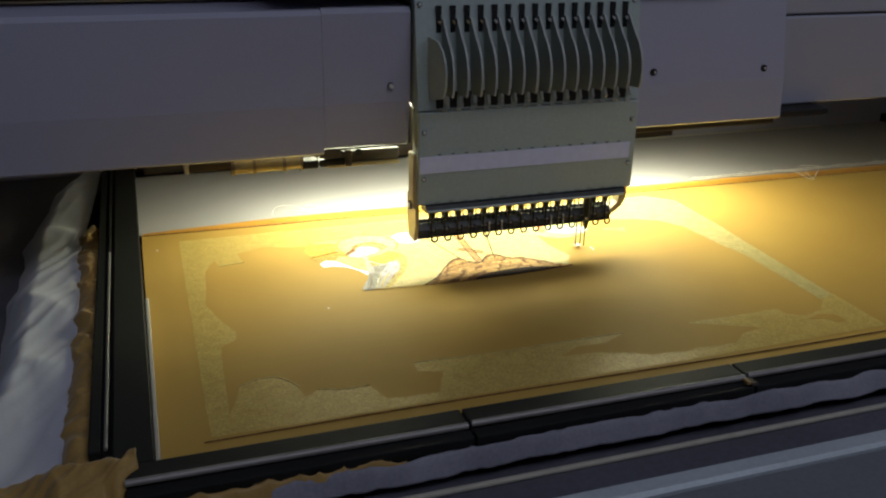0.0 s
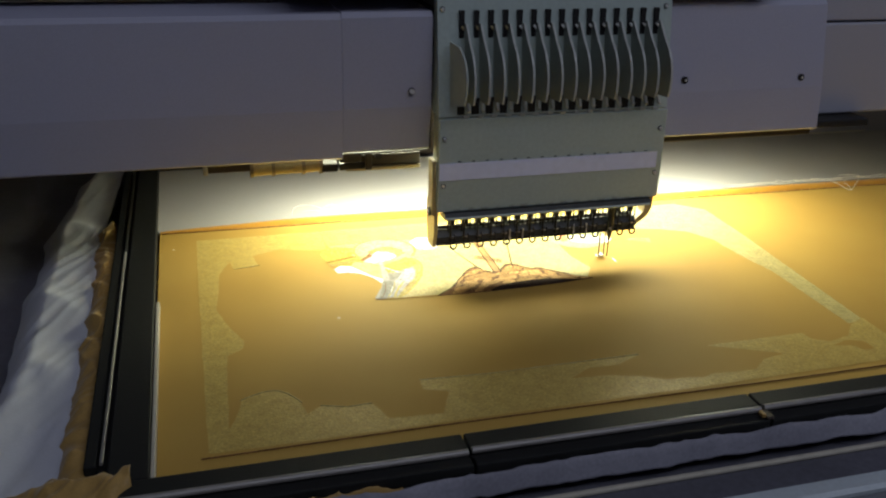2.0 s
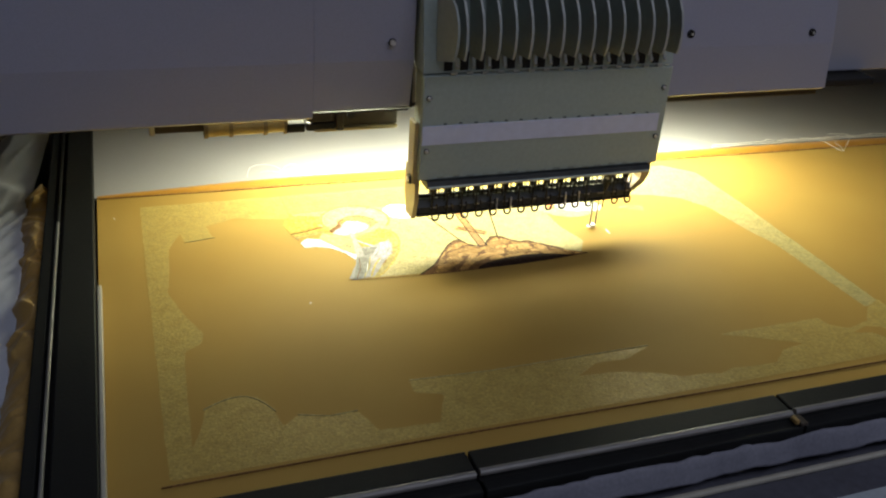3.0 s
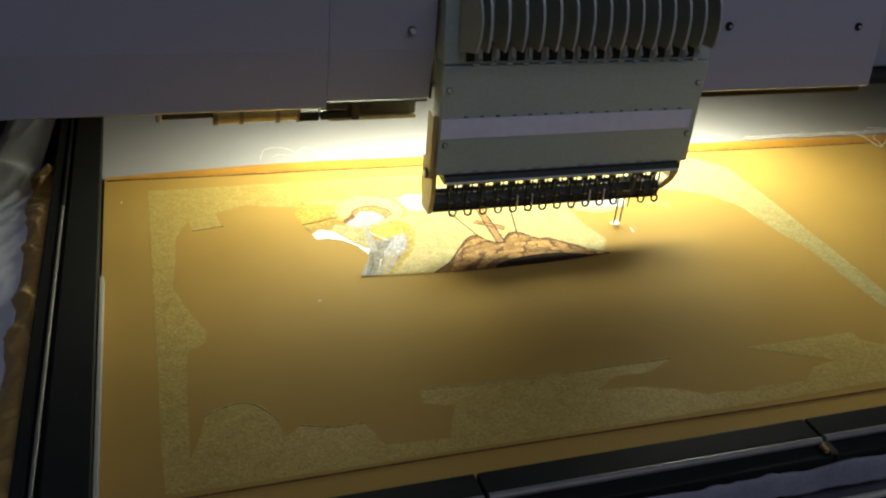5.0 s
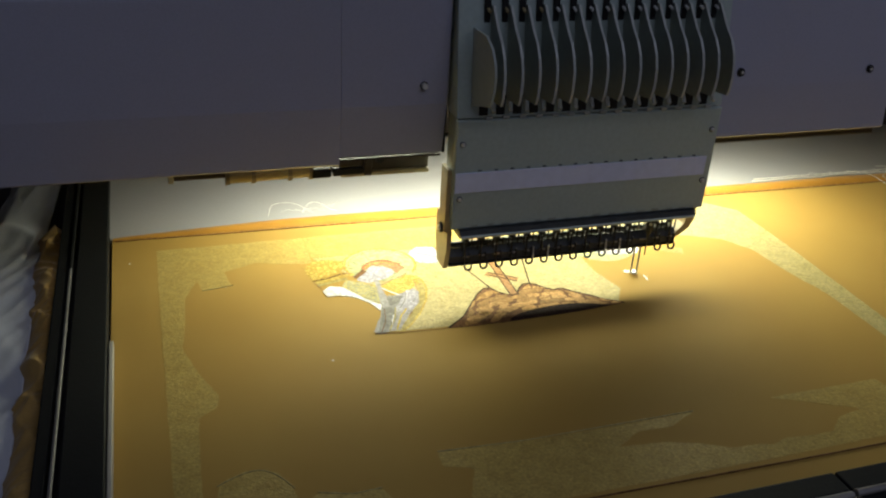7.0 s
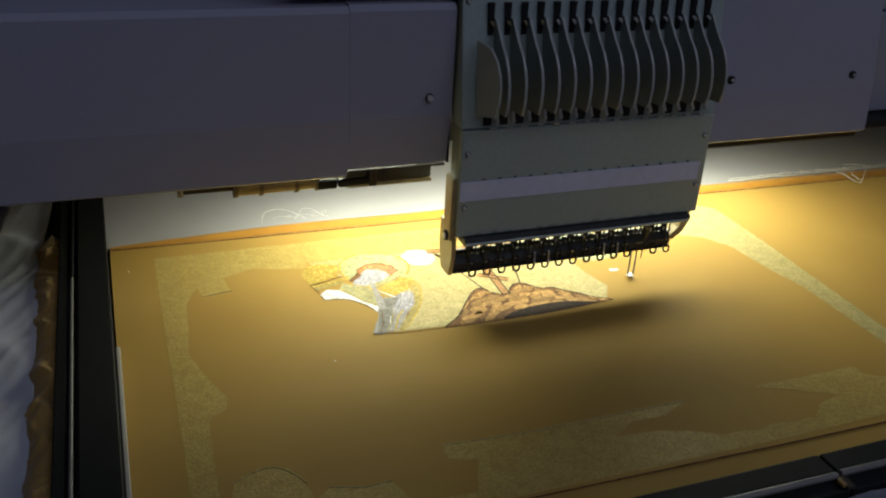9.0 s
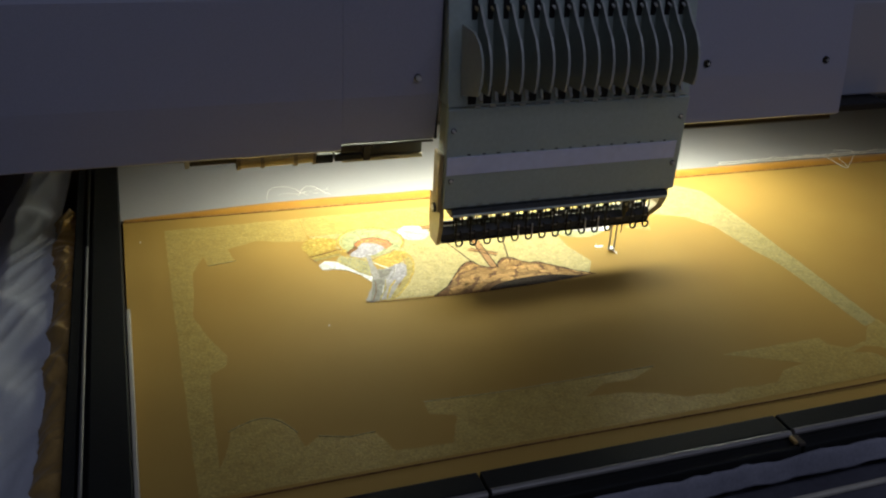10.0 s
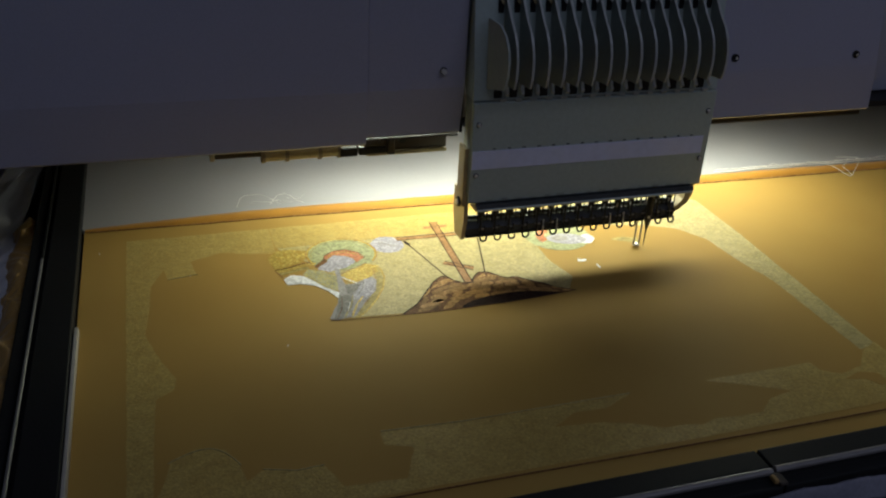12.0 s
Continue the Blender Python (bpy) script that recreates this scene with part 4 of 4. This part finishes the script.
    for pts, m, w in (([(-0.1480, -0.0270), (-0.1400, -0.0090), (-0.1330, 0.0010)], "yellow_thread", 0.0014), ([(-0.1540, -0.0280), (-0.1450, -0.0100), (-0.1405, 0.0040)], "olive_thread", 0.0010), ([(-0.1600, -0.0285), (-0.1530, -0.0130), (-0.1500, 0.0030)], "umber_thread", 0.0006),
                      ([(-0.1270, 0.0250), (-0.1310, 0.0120), (-0.1380, 0.0020)], "slate_thread", 0.0008), ([(-0.1200, 0.0180), (-0.1260, 0.0080)], "slate_thread", 0.0007), ([(-0.1450, -0.0060), (-0.1500, -0.0200)], "white_thread", 0.0008), ([(-0.1390, 0.0060), (-0.1430, -0.0040)], "lilac_thread", 0.0009)):
        band(pts, 0.00076, m, w, robe)
    band([(-0.1660, -0.0290), (-0.1500, -0.0310), (-0.1300, -0.0322), (-0.1105, -0.0335)], 0.00030, "umber_thread", 0.0006, fabric, "base_stitch")
    # second motif under the needle
    disc = patch("halo_motif", oval(0.0660, 0.0690, 0.0310, 0.0300, 28), z + 0.00033, "green_thread", fabric, "pale green disc, half stitched", ragged=0.0003)
    patch("red_arc", crescent(0.0640, 0.0660, 0.0190, 0.0080, 105, 205, 10), z + 0.00046, "red_thread", disc, thick=0.00022, ragged=0.0010)
    patch("pale_field", oval(0.0720, 0.0600, 0.0190, 0.0105, 16, -12), z + 0.00056, "lilac_thread", disc, thick=0.00022, ragged=0.0008)
    patch("grey_field", oval(0.0660, 0.0620, 0.0080, 0.0050, 12, -10), z + 0.00066, "grey_thread", disc, thick=0.00022, ragged=0.0010)
    patch("white_field", [(0.080, 0.050), (0.092, 0.047), (0.099, 0.056), (0.0955, 0.066), (0.084, 0.062)], z + 0.00066, "white_thread", disc, ragged=0.0008)
    patch("leaf_motif", [(0.112, 0.0505), (0.122, 0.0535), (0.139, 0.0490), (0.1345, 0.0375), (0.126, 0.0435)], z, "olive_thread", fabric, "small olive stitched leaf shape")
    patch("white_stitch", [(0.0640, 0.0190), (0.0665, 0.0230), (0.0690, 0.0200), (0.0725, 0.0215), (0.0730, 0.0170), (0.0660, 0.0165)], z, "white_thread", fabric, "first white stitches", ragged=0.0004)
    patch("white_stitch", bar_patch((0.0785, 0.0105), (0.0782, 0.0015), 0.0016), z, "white_thread", fabric, "first white stitches", ragged=0.0004)


build_scene_embroidery()


loose = []      # things that lie on the frame and travel with it


def side_cloth():
    """Sheer cloth that spills from the side bar: long soft folds, an uneven hanging edge."""
    ys = [0.47, 0.40, 0.35, 0.25, 0.12, -0.04, -0.11, -0.20, -0.30, -0.40]
    xs = [-0.402, -0.432, -0.452, -0.468, -0.471, -0.467, -0.472, -0.512, -0.565, -0.600]

    def outer(y):
        for a, b, p, q in zip(ys, ys[1:], xs, xs[1:]):
            if y >= b:
                u = (a - y) / (a - b)
                return p + (q - p) * u * u * (3 - 2 * u)
        return xs[-1]
    bm = bmesh.new()
    n, k, rows = 200, 44, []
    for i in range(n + 1):
        y = 0.46 - 0.85 * i / n
        row = []
        for j in range(k + 1):
            v = j / k
            x0 = -0.3880 - 0.015 * min(1.0, i / 70)
            x = x0 + (outer(y) + 0.004 * noise.noise((y * 21, 3, 1)) - x0) * v
            warp = noise.noise((x * 14, y * 9, 4.0))
            fold = 1 - abs(noise.noise((x * 13 + y * 4.5 + warp * 0.6, y * 2.6 - x * 5, 7.0))) * 2.2
            small = 1 - abs(noise.noise((x * 40 - y * 24 + warp, y * 12, 2.0))) * 2.2
            z = -0.004 + 0.010 * fold * (0.15 + v * (1.5 - v)) + 0.0018 * small - 0.050 * max(0.0, v - 0.55) ** 1.6 * 2.0 - 0.006 * v
            row.append(bm.verts.new((x + 0.003 * warp, y + 0.004 * noise.noise((x * 20, y * 20, 9)), z)))
        rows.append(row)
    for i in range(n):
        for j in range(k):
            bm.faces.new((rows[i][j], rows[i + 1][j], rows[i + 1][j + 1], rows[i][j + 1]))
    ob = finish("white_cloth", bm, "sheer_cloth", None, "", True)
    mod = ob.modifiers.new("thickness", "SOLIDIFY")
    mod.thickness = 0.0008
    return ob


def build_loose_cloth():
    """Spare cloth that spills over the outside of the frame."""
    def spill(name, label, *args):
        ob = cloth_strip(name, args[0], args[1], args[2], None, "", *args[3:])
        loose.append(tagged(ob, label, "cloth"))
    spill("gold_cloth", "rumpled strip of gold satin spilling over the black frame", [(-0.3868, 0.190, 0.000), (-0.3835, -0.235, 0.000)], -0.027, "fold_gold", 0.0042, 0.000, 26, 220, 26, 3.0, 0.012, 0.004)
    loose.append(tagged(side_cloth(), "rumpled sheer white cloth hanging beside the black frame", "cloth"))
    spill("gold_cloth", "bunched gold satin draped round the frame's corner", [(-0.440, -0.236, -0.002), (-0.357, -0.243, 0.0115)], -0.11, "fold_gold", 0.0048, 0.000, 30, 100, 90, 5.0, 0.050, 0.006, 0.010, 0.75)
    spill("gold_cloth", "edge of gold satin hanging out below the black frame", [(-0.375, -0.2800, 0.002), (-0.200, -0.2825, 0.000)], -0.007, "fold_gold", 0.0030, 0.000, 44, 120, 12, 7.0, 0.012, 0.002, 0.003, 0.6)
    spill("lilac_cloth", "grey-lilac cloth edge rumpled below the black frame", [(-0.330, -0.2828, 0.0005), (0.80, -0.2822, 0.0060)], -0.0065, "lilac_cloth", 0.0022, 0.000, 34, 320, 16, 12.0, 0.0135, 0.001, 0.0012)


build_loose_cloth()


def build_threads():
    """Loose thread ends by the hem, and specks of lint."""
    def strand(pts, r=0.00035):
        ob = wire("loose_thread", pts, r, "lint", None)
        loose.append(tagged(ob, "fine loose white thread end lying on the hem", "thread", "loose thread ends"))
    strand([(-0.213, 0.181, 0.003), (-0.2117, 0.190, 0.003), (-0.2066, 0.206, 0.003), (-0.1927, 0.2095, 0.003), (-0.182, 0.201, 0.003), (-0.178, 0.190, 0.003), (-0.172, 0.181, 0.003)], 0.00018)
    strand([(-0.182, 0.182, 0.003), (-0.176, 0.196, 0.004), (-0.168, 0.206, 0.003), (-0.160, 0.200, 0.003), (-0.157, 0.186, 0.003), (-0.150, 0.181, 0.003)], 0.00018)
    strand([(0.424, 0.1745, 0.004), (0.4405, 0.1621, 0.006), (0.444, 0.146, 0.005), (0.4448, 0.1345, 0.003), (0.451, 0.131, 0.002), (0.458, 0.138, 0.003), (0.474, 0.151, 0.005), (0.4937, 0.1700, 0.005), (0.487, 0.178, 0.004), (0.470, 0.180, 0.004)], 0.00032)
    strand([(0.452, 0.132, 0.002), (0.456, 0.145, 0.004), (0.452, 0.151, 0.005), (0.468, 0.160, 0.006), (0.480, 0.175, 0.004)], 0.00028)
    r = random.Random(9)
    for k in range(4):
        x, y = -0.200 + 0.0120 * k, 0.186 + r.uniform(0, 0.012)
        strand([(x + 0.004 * j, y + r.uniform(-0.005, 0.005), 0.0015 + r.uniform(0, 0.002)) for j in range(5)], 0.0001)
    for k in range(9):
        x = 0.34 + 0.03 * k
        y = hem_front(x) + 0.020
        strand([(x + 0.006 * j + r.uniform(-0.003, 0.003), y + r.uniform(-0.004, 0.006), 0.0035 + r.uniform(0, 0.002)) for j in range(7)], 0.0003)
    for k in range(3):
        x, y = (-0.334, 0.118) if k == 0 else (r.uniform(-0.33, 0.32), r.uniform(-0.20, 0.13))
        patch("lint_speck", oval(x, y, 0.0004 + 0.0006 * r.random() + (0.0012 if k == 0 else 0), 0.0005, 7, r.uniform(0, 180)), 0.0006, "lint", fabric, thick=0.0002, ragged=0.0002, step=0.002, soften=0)


build_threads()


# ---- what moves ----
def motions():
    # the frame's drift under the needle: seconds, x, y
    drift = [(0.0, 0.0, 0.0), (0.5, 0.0003, -0.0017), (1.0, 0.0, -0.0008), (1.5, -0.0013, -0.0008), (2.0, -0.0031, -0.0032), (2.5, -0.0056, -0.0072), (3.0, -0.0033, -0.0044),
             (3.2, -0.0035, -0.0034), (5.0, -0.0026, -0.0026), (5.5, -0.0034, -0.0023), (6.0, -0.0037, -0.0021), (6.5, -0.0035, -0.0014), (7.0, -0.0051, -0.0012), (7.5, -0.0041, 0.0009),
             (7.6, -0.0075, 0.007), (7.7, -0.0103, 0.0119), (9.3, -0.0099, 0.009), (9.4, -0.0099, 0.0125), (9.5, -0.01, 0.0141), (9.8, -0.0102, 0.008), (10.0, -0.0104, 0.0035), (10.1, -0.012, 0.0025),
             (10.2, -0.014, 0.001), (10.3, -0.023, -0.003), (10.4, -0.034, -0.0068), (10.5, -0.0427, -0.0105), (10.6, -0.050, -0.0135), (10.8, -0.0615, -0.018), (11.0, -0.0642, -0.0195), (11.5, -0.0641, -0.0195), (12.0, -0.064, -0.0207)]
    for ob in [hoop] + loose:
        walk(ob, [(t, pose(x, y, 0)) for t, x, y in drift])
    # the needle goes down and up between beats, and rests while the frame travels; the foot follows it less far
    up = 0.022
    low = (0.0, 0.3, 0.5, 0.8, 1.8, 2.0, 2.3, 2.7, 3.1, 5.6, 6.2, 6.8, 7.2, 9.5, 9.7, 11.8, 11.9, 12.0)
    raised = {1.0: 0.012, 1.2: 0.012, 1.3: 0.012, 1.5: 0.010, 3.2: 0.006, 10.2: 0.010}
    beats, steps = [], []
    for k in range(121):
        t = k / 10
        rest = 10.25 < t < 11.75
        beats.append((t, pose(0, 0, 0.0 if t in low else up * 0.8)))
        steps.append((t, pose(0, 0, 0.024 if rest else raised.get(t, 0.0))))
        if k < 120:
            beats.append((t + 0.05, pose(0, 0, up if t in low or rest else 0.004)))
            steps.append((t + 0.05, pose(0, 0, 0.024 if rest and t < 11.65 else 0.008)))
    walk(presser, steps)
    walk(needle_bar, beats)


motions()
